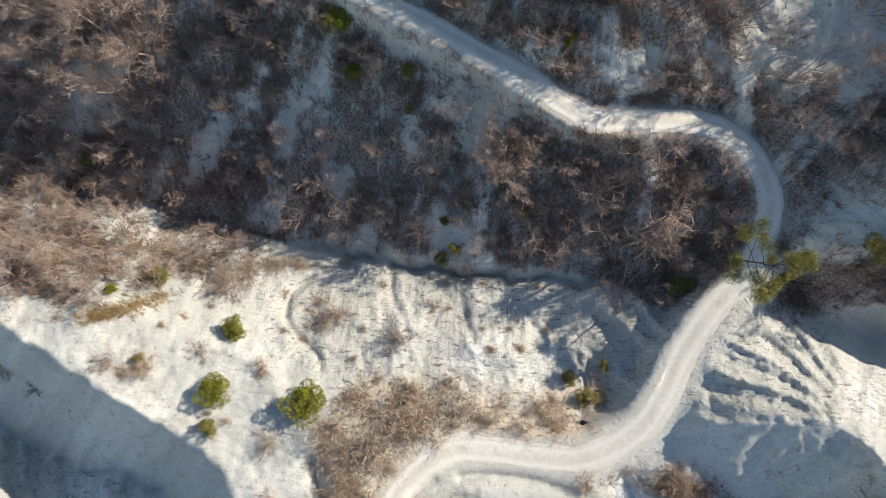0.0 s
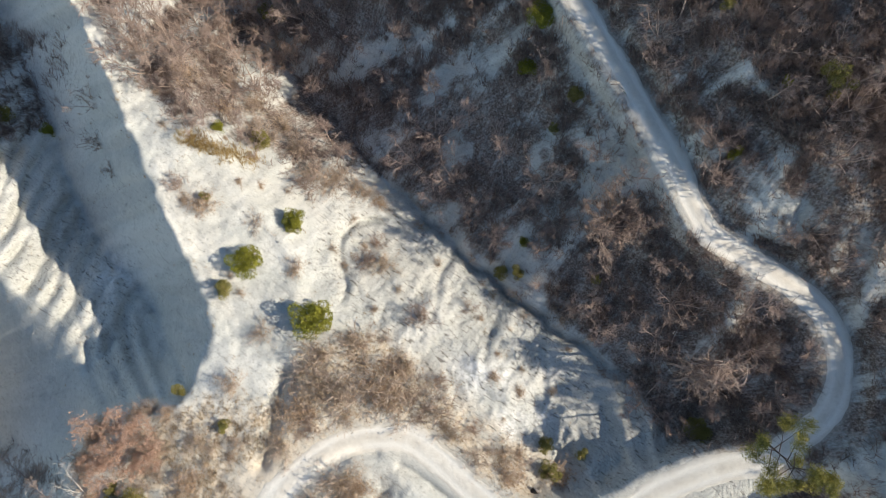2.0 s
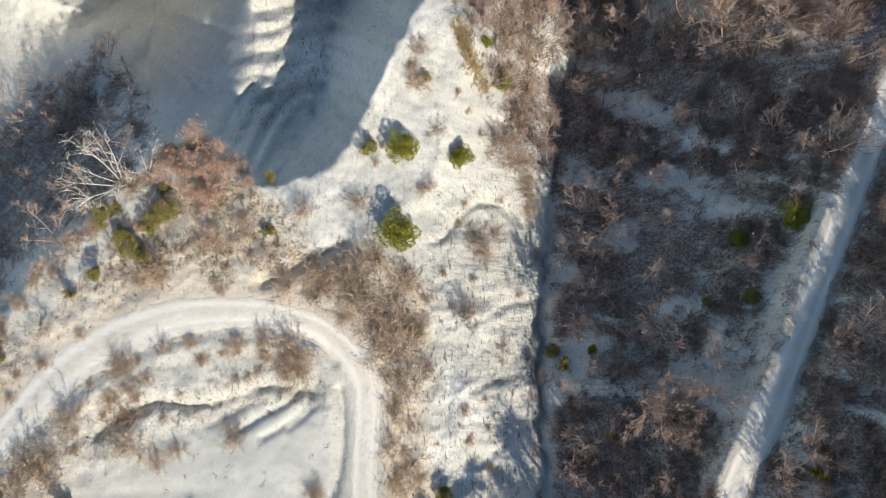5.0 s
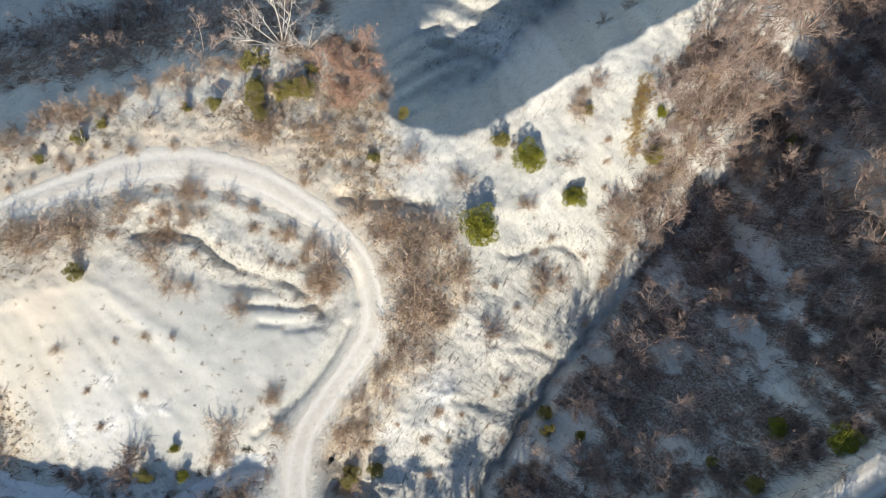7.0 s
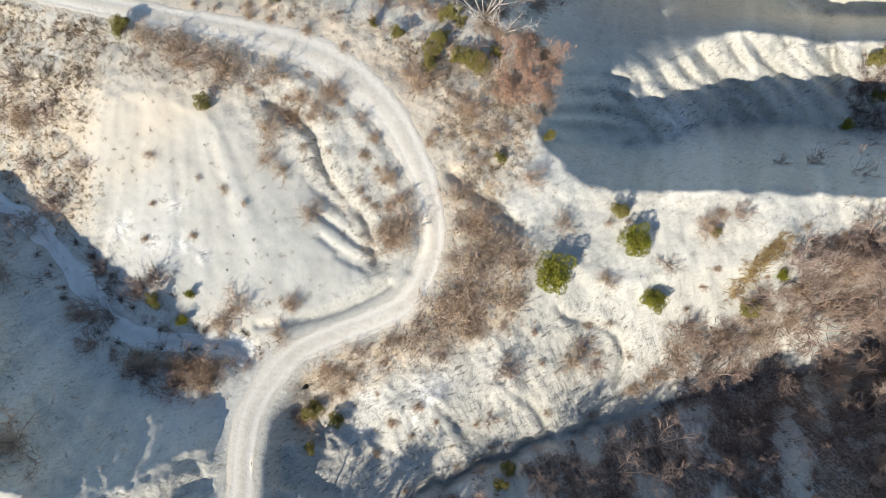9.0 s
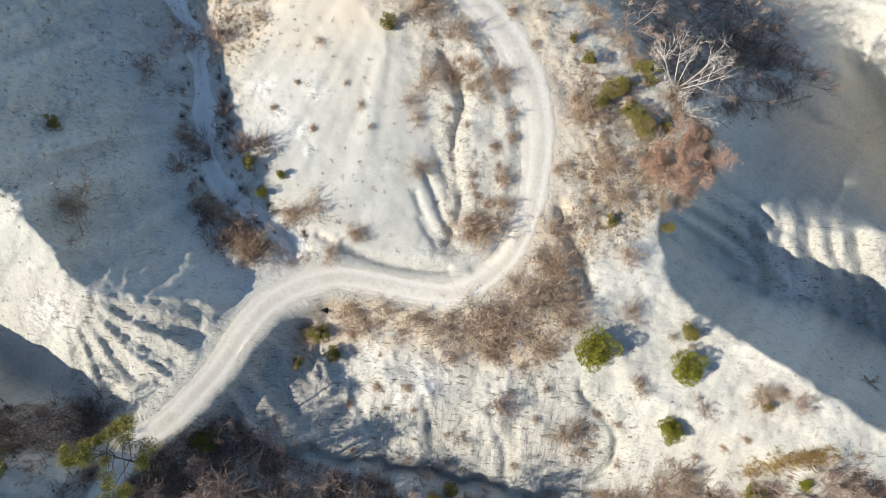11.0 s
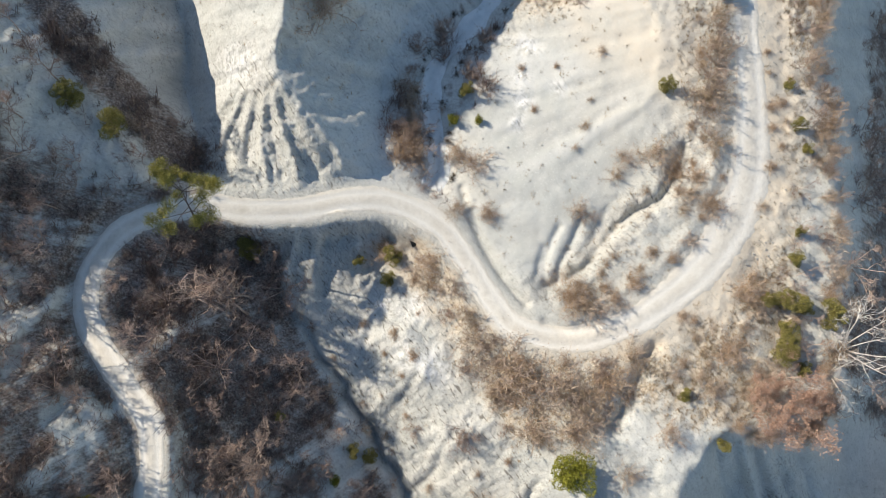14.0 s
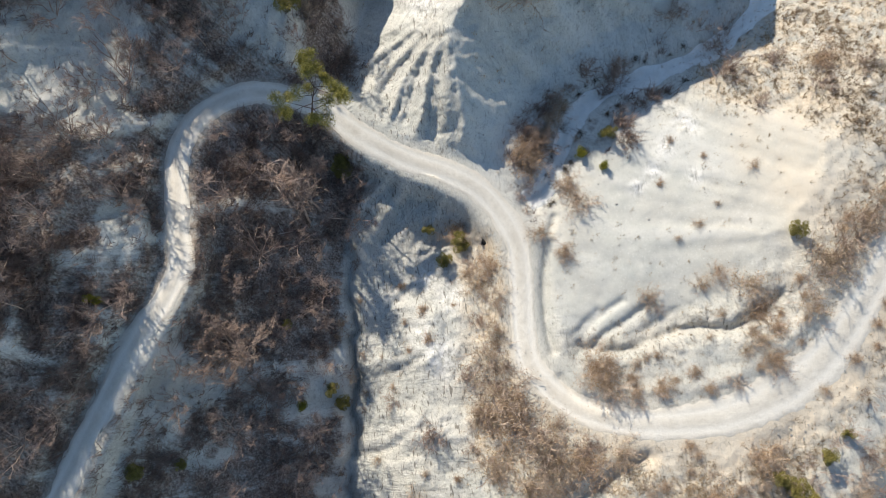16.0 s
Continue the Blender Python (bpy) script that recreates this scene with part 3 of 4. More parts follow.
# the undercut foot of the track's inner edge, and the gully mouth beside it
for line, deep in (([(14.4, -12.2), (11.4, -11.1), (8, -10.3), (4, -9.9), (1, -10.2)], 0.7), ([(-4.6, -14.6), (-3.2, -11.8), (-1.4, -10.6)], 0.45)):
    LAND -= deep * np.exp(-(away(line) / 0.34) ** 1.4)

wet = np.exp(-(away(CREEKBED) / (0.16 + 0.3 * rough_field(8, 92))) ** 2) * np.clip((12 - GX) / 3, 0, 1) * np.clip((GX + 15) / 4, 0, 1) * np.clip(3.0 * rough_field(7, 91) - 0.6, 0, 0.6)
down_x, down_y = np.gradient(blur(LAND, 4), STEP)
down = np.arctan2(down_y, down_x)
FALLS = [np.clip(np.cos(2 * (down - k * math.pi / 4)), 0, 1) * np.clip((np.hypot(down_x, down_y) - 0.04) / 0.3, 0, 1) for k in range(4)]


def height(x, y):
    return float(sample(LAND, x, y))


def spot(x, y, up=0.0):
    """The place on the ground under a mark on the plan."""
    z = height(x, y)
    k = 1 - z / EYE
    return Vector((x * k, y * k, z + up))


def far_hills(x, y):
    """Hills out to the horizon."""
    r = np.hypot(x, y)
    z = 18 * np.sin(x / 170 + 1.1) * np.cos(y / 140) + 34 * np.sin(x / 420 + 0.4) * np.sin(y / 510 + 1.7)
    return z * np.clip((r - 80) / 200, 0, 1)


def ground():
    ring = HALF + np.cumsum(np.geomspace(0.8, 420, 26))
    core = np.linspace(-59, 59, 569)
    rim = AX[AX > 59.2]
    axis = np.concatenate([-ring[::-1], -rim[::-1], core, rim, ring])
    x, y = np.meshgrid(axis, axis, indexing="ij")
    z = sample(LAND, np.clip(x, -HALF, HALF), np.clip(y, -HALF, HALF))
    # crumbly small relief, finer than the sheet
    fine = np.random.RandomState(88).rand(*x.shape)
    fine = blur(fine, 1) + blur(fine, 3)
    z = z + (fine - fine.mean()) * sample(0.03 + 0.3 * broken * np.clip((OFF_WAY - 1.8) / 1.2, 0, 1), x, y) * (np.maximum(abs(x), abs(y)) < 59)
    out = np.clip((np.maximum(abs(x), abs(y)) - HALF) / 120, 0, 1)
    z = z * (1 - out) + far_hills(x, y) * out
    k = 1 - z / EYE * np.clip(1 - (np.maximum(abs(x), abs(y)) - HALF) / 60, 0, 1)
    m = len(axis)
    verts = np.stack([x * k, y * k, z], -1).reshape(-1, 3)
    i, j = np.meshgrid(np.arange(m - 1), np.arange(m - 1), indexing="ij")
    a = (i * m + j).ravel()
    faces = np.stack([a, a + m, a + m + 1, a + 1], 1)
    me = bpy.data.meshes.new("ground")
    me.vertices.add(len(verts))
    me.vertices.foreach_set("co", verts.ravel())
    me.loops.add(faces.size)
    me.loops.foreach_set("vertex_index", faces.ravel())
    me.polygons.add(len(faces))
    me.polygons.foreach_set("loop_start", np.arange(0, faces.size, 4))
    me.polygons.foreach_set("use_smooth", np.ones(len(faces), bool))
    me.update(calc_edges=True)
    cx, cy = np.clip(x, -HALF, HALF).ravel(), np.clip(y, -HALF, HALF).ravel()
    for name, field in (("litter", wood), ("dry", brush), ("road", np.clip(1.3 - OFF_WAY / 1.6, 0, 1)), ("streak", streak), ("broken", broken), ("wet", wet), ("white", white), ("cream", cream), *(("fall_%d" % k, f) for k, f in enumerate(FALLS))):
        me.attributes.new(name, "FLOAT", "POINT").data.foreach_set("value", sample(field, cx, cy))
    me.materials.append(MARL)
    return tagged(new("ground", me), "pale grey eroded marl ground with gullies and leaf litter", "ground", kind="structure")


ground()


def mesh_object(name, verts, faces, material, parent=None, smooth=False):
    me = bpy.data.meshes.new(name)
    me.from_pydata(verts, [], faces)
    me.materials.append(material)
    if smooth:
        me.polygons.foreach_set("use_smooth", np.ones(len(me.polygons), bool))
    ob = new(name, me)
    ob.parent = parent
    return ob


def road():
    """A ribbon with two ruts; its ragged edges dip under the ground."""
    p = smooth_line(WAY, 0.35)
    d = np.gradient(p[:, :2], axis=0)
    side = np.stack([-d[:, 1], d[:, 0]], 1) / np.linalg.norm(d, axis=1)[:, None]
    across = np.array([-1.2, -1.0, -0.8, -0.62, -0.45, -0.25, 0, 0.25, 0.45, 0.62, 0.8, 1.0, 1.2])
    shape = np.array([-0.2, -0.04, 0.05, 0.03, 0.02, 0.06, 0.08, 0.06, 0.02, 0.03, 0.05, -0.04, -0.2])
    rut = np.array([0, 0, 0.2, 0.8, 1, 0.4, 0.1, 0.4, 1, 0.8, 0.2, 0, 0])
    rng = np.random.RandomState(4)
    wob = np.convolve(rng.rand(len(p) + 30) - 0.5, np.ones(9) / 9, "same")[:len(p)] * 1.1
    wob2 = np.convolve(rng.rand(len(p) + 30) - 0.5, np.ones(7) / 7, "same")[:len(p)] * 1.1
    verts, ruts = [], []
    for k in range(len(p)):
        half = 1.42 + 0.9 * math.exp(-((p[k, 1] + 33) / 9) ** 2) * (p[k, 0] < 20)
        for a, s, r in zip(across, shape, rut):
            w = half * a + (wob[k] if a > 0.7 else wob2[k] if a < -0.7 else 0)
            x, y = p[k, :2] + side[k] * w
            v = spot(x, y, s + 0.012 * math.sin(k * 1.7 + a * 9))
            verts.append(v)
            ruts.append(r)
    n = len(across)
    faces = [(k * n + c, (k + 1) * n + c, (k + 1) * n + c + 1, k * n + c + 1) for k in range(len(p) - 1) for c in range(n - 1)]
    ob = mesh_object("road", verts, [f[::-1] for f in faces], GRAVEL, smooth=True)
    ob.data.attributes.new("rut", "FLOAT", "POINT").data.foreach_set("value", ruts)
    return tagged(ob, "pale packed gravel track with worn wheel ruts", "road", kind="structure")


road()


def brook():
    """A smooth pale stream bed that winds down to the track."""
    p = smooth_line(BROOK[1:], 0.4)
    d = np.gradient(p[:, :2], axis=0)
    side = np.stack([-d[:, 1], d[:, 0]], 1) / np.linalg.norm(d, axis=1)[:, None]
    across = np.array([-1.25, -0.9, -0.5, 0, 0.5, 0.9, 1.25])
    lift = np.array([-0.25, 0.10, 0.13, 0.10, 0.14, 0.10, -0.25])
    verts = []
    for k in range(len(p)):
        half = 1.0 + 0.25 * math.sin(k * 0.31) + 0.12 * math.sin(k * 0.83)
        for a, up in zip(across, lift):
            verts.append(spot(*(p[k, :2] + side[k] * (half * a)), up + 0.03 * math.sin(k * 0.9 + a * 5)))
    n = len(across)
    faces = [(k * n + c + 1, (k + 1) * n + c + 1, (k + 1) * n + c, k * n + c) for k in range(len(p) - 1) for c in range(n - 1)]
    return tagged(mesh_object("stream_bed", verts, faces, SILT, smooth=True), "smooth pale dry stream bed winding down the gully", "stream bed", kind="structure")


brook()


# ---- plants ----
class Wood:
    """Gathers tapered branches, and leaves, into one mesh."""

    def __init__(self):
        self.verts, self.faces = [], []

    def tube(self, path, sides=3):
        """path: (place, radius) from base to tip; the tip closes to a point."""
        first = len(self.verts)
        for k, (p, r) in enumerate(path[:-1]):
            d = (path[k + 1][0] - p).normalized()
            a = d.orthogonal().normalized()
            b = d.cross(a)
            for s in range(sides):
                t = 2 * math.pi * s / sides
                self.verts.append(p + (a * math.cos(t) + b * math.sin(t)) * r)
        rings = len(path) - 1
        for k in range(rings - 1):
            for s in range(sides):
                q, n = first + k * sides, (s + 1) % sides
                self.faces.append((q + s, q + n, q + sides + n, q + sides + s))
        tip = len(self.verts)
        self.verts.append(path[-1][0])
        q = first + (rings - 1) * sides
        for s in range(sides):
            self.faces.append((q + s, q + (s + 1) % sides, tip))

    def leaf(self, p, size, rng, narrow=0.5, up=0.0):
        d = Vector((rng.gauss(0, 1), rng.gauss(0, 1), rng.gauss(0, 1) + up)).normalized()
        a = d.orthogonal().normalized()
        a.rotate(Matrix.Rotation(rng.uniform(0, 6.28), 3, d))
        first = len(self.verts)
        self.verts += [p + a * size * narrow * 0.5, p + d * size, p - a * size * narrow * 0.5]
        self.faces.append((first, first + 1, first + 2))

    def make(self, name, material, parent=None):
        return mesh_object(name, [tuple(v) for v in self.verts], self.faces, material, parent)


def shoot(rng, start, way, length, radius, bits, wander, lift):
    """One branch: places and radii along a wandering line."""
    path, p, d = [(start, radius)], start.copy(), way.normalized()
    for k in range(bits):
        d = (d + Vector((rng.gauss(0, wander), rng.gauss(0, wander), rng.gauss(0, wander) + lift))).normalized()
        p = p + d * (length / bits)
        path.append((p, radius * (1 - (k + 1) / bits) + 0.006))
    return path


def fork(rng, path, count, low, spread):
    """Where side branches leave a branch, and which way."""
    for _ in range(count):
        f = low + (1 - low) * rng.random()
        i = min(int(f * (len(path) - 1)), len(path) - 2)
        u = f * (len(path) - 1) - i
        p = path[i][0].lerp(path[i + 1][0], u)
        d = (path[i + 1][0] - path[i][0]).normalized()
        side = d.orthogonal().normalized()
        side.rotate(Matrix.Rotation(rng.uniform(0, 6.28), 3, d))
        yield p, d * math.cos(spread) + side * math.sin(spread), f


def thing(name, label, category, group):
    return tagged(new(name), label, category, group)


def tree(seed, label, group, tall=6.0, stems=1, limbs=9, boughs=5, twigs=4, lean=0.12, bark=None, twig=None, wide=0.55, leaves=None, name="bare_tree", thick=0.0085):
    """A leafless tree: stems and a crown of boughs and twigs."""
    rng = random.Random(seed)
    root = thing(name, label, "tree", group)
    trunk, crown, foliage = Wood(), Wood(), Wood()
    for s in range(stems):
        turn = 2 * math.pi * (s + rng.random() * 0.7) / stems
        out = lean if stems == 1 else rng.uniform(0.35, 0.95)
        way = Vector((math.cos(turn) * out, math.sin(turn) * out, 1))
        size = tall * rng.uniform(0.75, 1.1)
        stem = shoot(rng, Vector((0.12 * math.cos(turn) * (stems > 1), 0.12 * math.sin(turn) * (stems > 1), -0.25)), way, size, 0.017 * size if stems == 1 else 0.011 * size,
                     6, 0.07, 0.03)
        trunk.tube(stem, 5)
        for p, d, f in fork(rng, stem, limbs, 0.3 if stems == 1 else 0.25, 0.85):
            limb = shoot(rng, p, d + Vector((0, 0, 0.25)), size * wide * (1.25 - f) * rng.uniform(0.7, 1.15), thick * size * (1.15 - 0.6 * f), 4, 0.14, 0.08)
            crown.tube(limb)
            for p2, d2, f2 in fork(rng, limb, boughs, 0.2, 0.75):
                bough = shoot(rng, p2, d2, size * 0.2 * (1.3 - f2) * rng.uniform(0.6, 1.3), 0.0036 * size, 3, 0.2, 0.06)
                crown.tube(bough)
                for p3, d3, _ in fork(rng, bough, twigs, 0.15, 0.7):
                    tw = shoot(rng, p3, d3, size * 0.10 * rng.uniform(0.6, 1.6), 0.0027 * size, 1, 0.2, 0.08)
                    crown.tube(tw)
                    if leaves:
                        for _ in range(7):
                            foliage.leaf(tw[-1][0] + Vector((rng.gauss(0, 0.12), rng.gauss(0, 0.12), rng.gauss(0, 0.12))), rng.uniform(0.07, 0.15), rng, 0.8)
    trunk.make("trunk", bark or BARK, root)
    crown.make("crown", twig or TWIG, root)
    if leaves:
        tagged(foliage.make("foliage", leaves, root), "withered rust-brown leaves")
    return root


def shrub(seed, label, group, wide=1.0, stems=36, twigs=15, twig=None, leaf=None, count=1, name="dry_shrub"):
    """A low bush one metre in radius: many thin stems from one root, a few withered leaves."""
    rng = random.Random(seed)
    root = thing(name, label, "shrub", group)
    wood, bits = Wood(), Wood()
    for s in range(stems):
        turn, out = rng.uniform(0, 6.28), rng.uniform(0.1, 1.4)
        stem = shoot(rng, Vector((rng.gauss(0, 0.22), rng.gauss(0, 0.22), -0.08)), Vector((math.cos(turn) * out, math.sin(turn) * out, 0.75)),
                     rng.uniform(0.55, 1.05) * wide, 0.006, 4, 0.2, -0.03)
        wood.tube(stem)
        for p, d, _ in fork(rng, stem, twigs, 0.2, 0.9):
            tw = shoot(rng, p, d, rng.uniform(0.12, 0.38), rng.choice((0.005, 0.007, 0.011)), 1, 0.3, 0.02)
            wood.tube(tw)
            for _ in range(count if leaf else 0):
                bits.leaf(tw[1][0] + Vector((rng.gauss(0, 0.05), rng.gauss(0, 0.05), rng.gauss(0, 0.04))), rng.uniform(0.03, 0.06), rng, 0.7)
    wood.make("crown", twig or DRYTWIG, root)
    if leaf:
        bits.make("foliage", leaf, root)
    return root


def evergreen(seed, label, group, leaf, lobes=19, count=6400, name="evergreen_bush"):
    """A dense bush one metre in radius, of several uneven lobes."""
    rng = random.Random(seed)
    root = thing(name, label, "bush", group)
    wood, bits = Wood(), Wood()
    for k in range(lobes):
        turn, far = rng.uniform(0, 6.28), 0.72 * rng.random() ** 0.6
        mid = Vector((math.cos(turn) * far, math.sin(turn) * far, rng.uniform(0.35, 1.7) - far * 0.5))
        size = rng.uniform(0.2, 0.42)
        wood.tube(shoot(rng, Vector((0, 0, -0.1)), mid, mid.length + 0.1, 0.03, 4, 0.08, 0.02), 4)
        for _ in range(count // lobes):
            p = mid + Vector((rng.gauss(0, 1), rng.gauss(0, 1), rng.gauss(0, 0.9))).normalized() * size * rng.uniform(0.55, 1.05) ** 0.7
            bits.leaf(p, rng.uniform(0.04, 0.09), rng, 0.8, 0.5)
    wood.make("stem", BARK, root)
    bits.make("foliage", leaf, root)
    return root


def pine(label):
    """A thin pine: a slanting trunk, and feathery clumps at the ends of its limbs."""
    rng = random.Random(31)
    root = thing("pine_tree", label, "tree", "")
    trunk = Wood()
    stem = shoot(rng, Vector((0, 0, -0.3)), Vector((0.22, 0.1, 1)), 8.0, 0.16, 7, 0.04, 0.05)
    trunk.tube(stem, 7)
    trunk.make("trunk", BROWNBARK, root)
    for k in range(15):
        f = 0.5 + 0.5 * k / 14
        i = min(int(f * 7), 6)
        p = stem[i][0].lerp(stem[i + 1][0], f * 7 - i if i < 6 else 0.8)
        turn = k * 2.4 + rng.uniform(-0.4, 0.4)
        wood = Wood()
        way = shoot(rng, p, Vector((math.cos(turn), math.sin(turn), 0.2)), (4.4 - 2.6 * f) * rng.uniform(0.7, 1.25) + 0.5, 0.045, 5, 0.12, 0.04)
        wood.tube(way, 4)
        limb = wood.make("limb", BROWNBARK, root)
        for mid in [way[-1][0], way[-2][0] + Vector((rng.gauss(0, 0.4), rng.gauss(0, 0.4), 0.1)), way[-3][0] + Vector((rng.gauss(0, 0.5), rng.gauss(0, 0.5), 0.15))][:1 + k % 3]:
            clump = Wood()
            wide = rng.uniform(0.5, 1.0)
            for _ in range(520):
                d = Vector((rng.gauss(0, 1), rng.gauss(0, 1), rng.gauss(0, 0.7))).normalized()
                q = mid + Vector((d.x * wide, d.y * wide, d.z * wide * 0.5)) * rng.uniform(0.2, 1.0)
                clump.leaf(q, rng.uniform(0.14, 0.3), rng, 0.22, 0.7)
            tagged(clump.make("needle_clump", PINE, limb), "olive-green needle clump", kind="stuff")
    return root


def stand(first, marks, seed, used=True):
    """Copies of some model plants, turned and sized at random, one at each mark (x, y, size, model)."""
    rng = random.Random(seed)
    free = set(range(len(first)))
    for x, y, size, k in marks:
        m = Matrix.Translation(spot(x, y)) @ Matrix.Rotation(rng.uniform(0, 6.28), 4, "Z") @ Matrix.Rotation(rng.gauss(0, 0.06), 4, "X") @ Matrix.Diagonal((size, size, size * rng.uniform(0.85, 1.15), 1))
        if k in free:
            free.discard(k)
            first[k].matrix_basis = m
        else:
            copy_thing(first[k], m)
    for k in free:
        x, y, size, _ = marks[k % len(marks)]
        first[k].matrix_basis = Matrix.Translation(spot(x + 1.3, y + 0.9)) @ Matrix.Diagonal((size, size, size, 1))


def scatter(poly, gap, count, seed, keep):
    """Marks at least gap apart within an outline."""
    rng = random.Random(seed)
    within = inside(poly)
    got, grid = [], {}
    for _ in range(count * 60):
        x, y = rng.uniform(-66, 66), rng.uniform(-66, 66)
        if math.hypot(x, y) > 66 or within[int((x + HALF) / STEP), int((y + HALF) / STEP)] < 0.5 or rng.random() > keep(x, y):
            continue
        c = (int(x // gap), int(y // gap))
        if any((x - a) ** 2 + (y - b) ** 2 < gap * gap for i in (-1, 0, 1) for j in (-1, 0, 1) for a, b in grid.get((c[0] + i, c[1] + j), ())):
            continue
        grid.setdefault(c, []).append((x, y))
        got.append((x, y))
        if len(got) >= count:
            break
    return got


def off_way(x, y):
    return float(sample(OFF_WAY, x, y))


PATCH = rough_field(20, 21)


def wood_keep(x, y):
    if off_way(x, y) < 2.9 or (y < 6.8 and 10 < x < 27):
        return 0
    if min(off_way(x - 0.89 * k, y - 0.46 * k) for k in (2, 4.5, 7)) < 1.6:
        return 0.22
    return (0.15 + 1.1 * float(sample(PATCH, x, y))) * (0.06 + 0.94 * float(sample(wood, x, y)))


def tall_keep(x, y):
    return 1.0 if -62 < x < -33 and 6.5 < y < 40 else 0.0


models = [tree(100 + k, "bare grey-brown deciduous tree on the wooded slope", "bare trees of the wood", tall=5.2 + 0.4 * (k % 4), limbs=11, boughs=6, twigs=7, twig=SHADETWIG) for k in range(5)]
models += [tree(120 + k, "bare many-stemmed hazel-like tree on the wooded slope", "bare trees of the wood", tall=4.4, stems=7, limbs=5, boughs=4, twigs=7, wide=0.42, twig=SHADETWIG) for k in range(4)]
rng = random.Random(2)
tall = scatter(WOOD, 2.9, 54, 17, tall_keep)
far_wood = [q for q in scatter(WOOD, 2.6, 226, 12, wood_keep) if not (tall_keep(*q) and rng.random() < 0.75)]
stand(models, [(x, y, rng.uniform(0.65, 1.1), rng.choice((0, 1, 2, 3, 4, 5, 5, 6, 6, 7, 7, 8, 8))) for x, y in far_wood], 3)
big = [tree(140 + k, "tall bare tree with pale spreading limbs", "tall bare trees at the wood's west end", tall=7.0, stems=5 + k % 2, limbs=8, boughs=5, twigs=6, wide=0.46) for k in range(3)]
stand(big, [(x, y, rng.uniform(0.8, 1.15), rng.randrange(3)) for x, y in tall], 4)
stand([tree(131, "wide bare many-stemmed tree with pale limbs", "", tall=5.4, stems=14, limbs=7, boughs=5, twigs=7, wide=0.42)], [(4.4, 20.3, 1.1, 0)], 5)
stand([pine("olive-green pine with a slanting trunk beside the track")], [(26.4, 11.6, 1.0, 0)], 6)

EVERGREENS_WEST = [(-14, -3.8, 4.7), (-22.8, -6.7, 2.5), (-22.7, -3.3, 1.9), (-21.3, 2.8, 1.5), (-20.2, -16.7, 1.7), (-29.6, 7.6, 2.5),
    (-30.5, -0.4, 1.4), (-14.2, -30.9, 2.8), (-17.1, -27.3, 2.8), (-14.7, -16.9, 1.7), (-54.9, -9.1, 3.3), (-53.3, -5.6, 2.8), (-48.3, -4.3,
    2.2), (-17.1, -33.3, 3.3), (-34, 6.1, 1.9), (-13.1, 35.5, 1.7), (-11.6, 51.4, 2.2), (-9.9, 48.8, 1.7)]
EVERGREENS_EAST = [(10.3, -35.9, 2.2), (11.1, -0.7, 2.2), (14.3, 0.6, 1.7), (12.7, -2.4, 2.8), (22.4, -18.8, 2.2), (20.7, -15.8, 1.9),
    (15.2, -47.5, 2.2), (41, 12.9, 3.9), (46.7, 14.7, 3.6), (21.4, 8.5, 2.8), (19.1, -17.9, 1.4), (2.8, -46.2, 1.4), (-1.1,
    -43.8, 1.7), (43.3, -20.8, 1.9), (11, 34.2, 1.4)]
EVERGREENS_WOOD = [(-13.6, 35.6, 1.6), (-11.3, 29.8, 1.2), (-5.5, 25.9, 1.4), (-5.6, 30.1, 1.5), (1.7, 48.4, 2.0), (11.5, 43.8, 1.4), (15.0, 46.3, 3.6), (10.8, 33.6, 1.2), (2.8, 55.7, 1.6), (-1.6, 10.2, 2.0),
    (22.6, 8.4, 2.4), (-29.0, 7.4, 2.2), (-1.4, 14.2, 1.6), (21.7, 8.5, 3.0), (-0.2, 11.3, 2.0), (6.5, 15.2, 1.4), (-13.5, 35.4, 1.4), (-5.7, 30.1, 1.8), (-37.9, 19.4, 1.2)]
SHRUBS_LOOP = [(7, -27.5, 2.8), (6, -25.6, 2.2), (5.2, -20.2, 1.9), (6.5, -39.1, 3.9), (9.5, -42.8, 3.3), (12.6, -46.5, 2.8), (2.7, -35.8,
    3.3), (1.1, -32.1, 2.8), (-3.8, -27.2, 2.2), (-0.8, -14.2, 2.8), (-3.1, -15, 2.8), (15.6, -14.8, 2.8), (10.5, -12.6, 1.7), (-3.6, -20.1,
    1.7), (-4.9, -17.4, 1.7), (0, -30.2, 2.2), (-3.3, -31.7, 2.2), (5.2, -30.2, 3.3), (2.4, -30.4, 2.8), (7.3, -37.7, 3.3), (8.6, -40.6, 3.3),
    (10.6, -43.4, 2.8), (4.2, -20.9, 1.4), (-2, -14.6, 3.3)]
SHRUBS_BANK = [(-9.1, -15.4, 2.8), (-9.8, -11.7, 3.3), (-7.4, -8.4, 3.9), (-3.6, -5.8, 3.9), (-3.9, -2.6, 2.8), (-11.3, -8.4, 3.3), (-10.9,
    -28.3, 2.8), (-14.2, -23, 2.8), (-18.8, -22.9, 3.3), (-15.7, -19.5, 2.2), (12.7, -10.3, 2.2), (9.9, -5.8, 2.8), (6.5, -5.3, 2.2), (3.6,
    -5.1, 2.2), (10.3, -3.6, 2.8), (13.9, -2.4, 2.8), (-17.4, -7.9, 1.9), (-16.6, -13.6, 2.2), (8.4, -3.6, 2.8), (0.5, -4, 3.9), (-1.9, -5.8,
    3.9), (-4.8, -5.4, 3.9), (-9.5, -9.5, 3.3), (-11.3, -6.6, 3.9), (-8.7, -3.6, 3.3)]
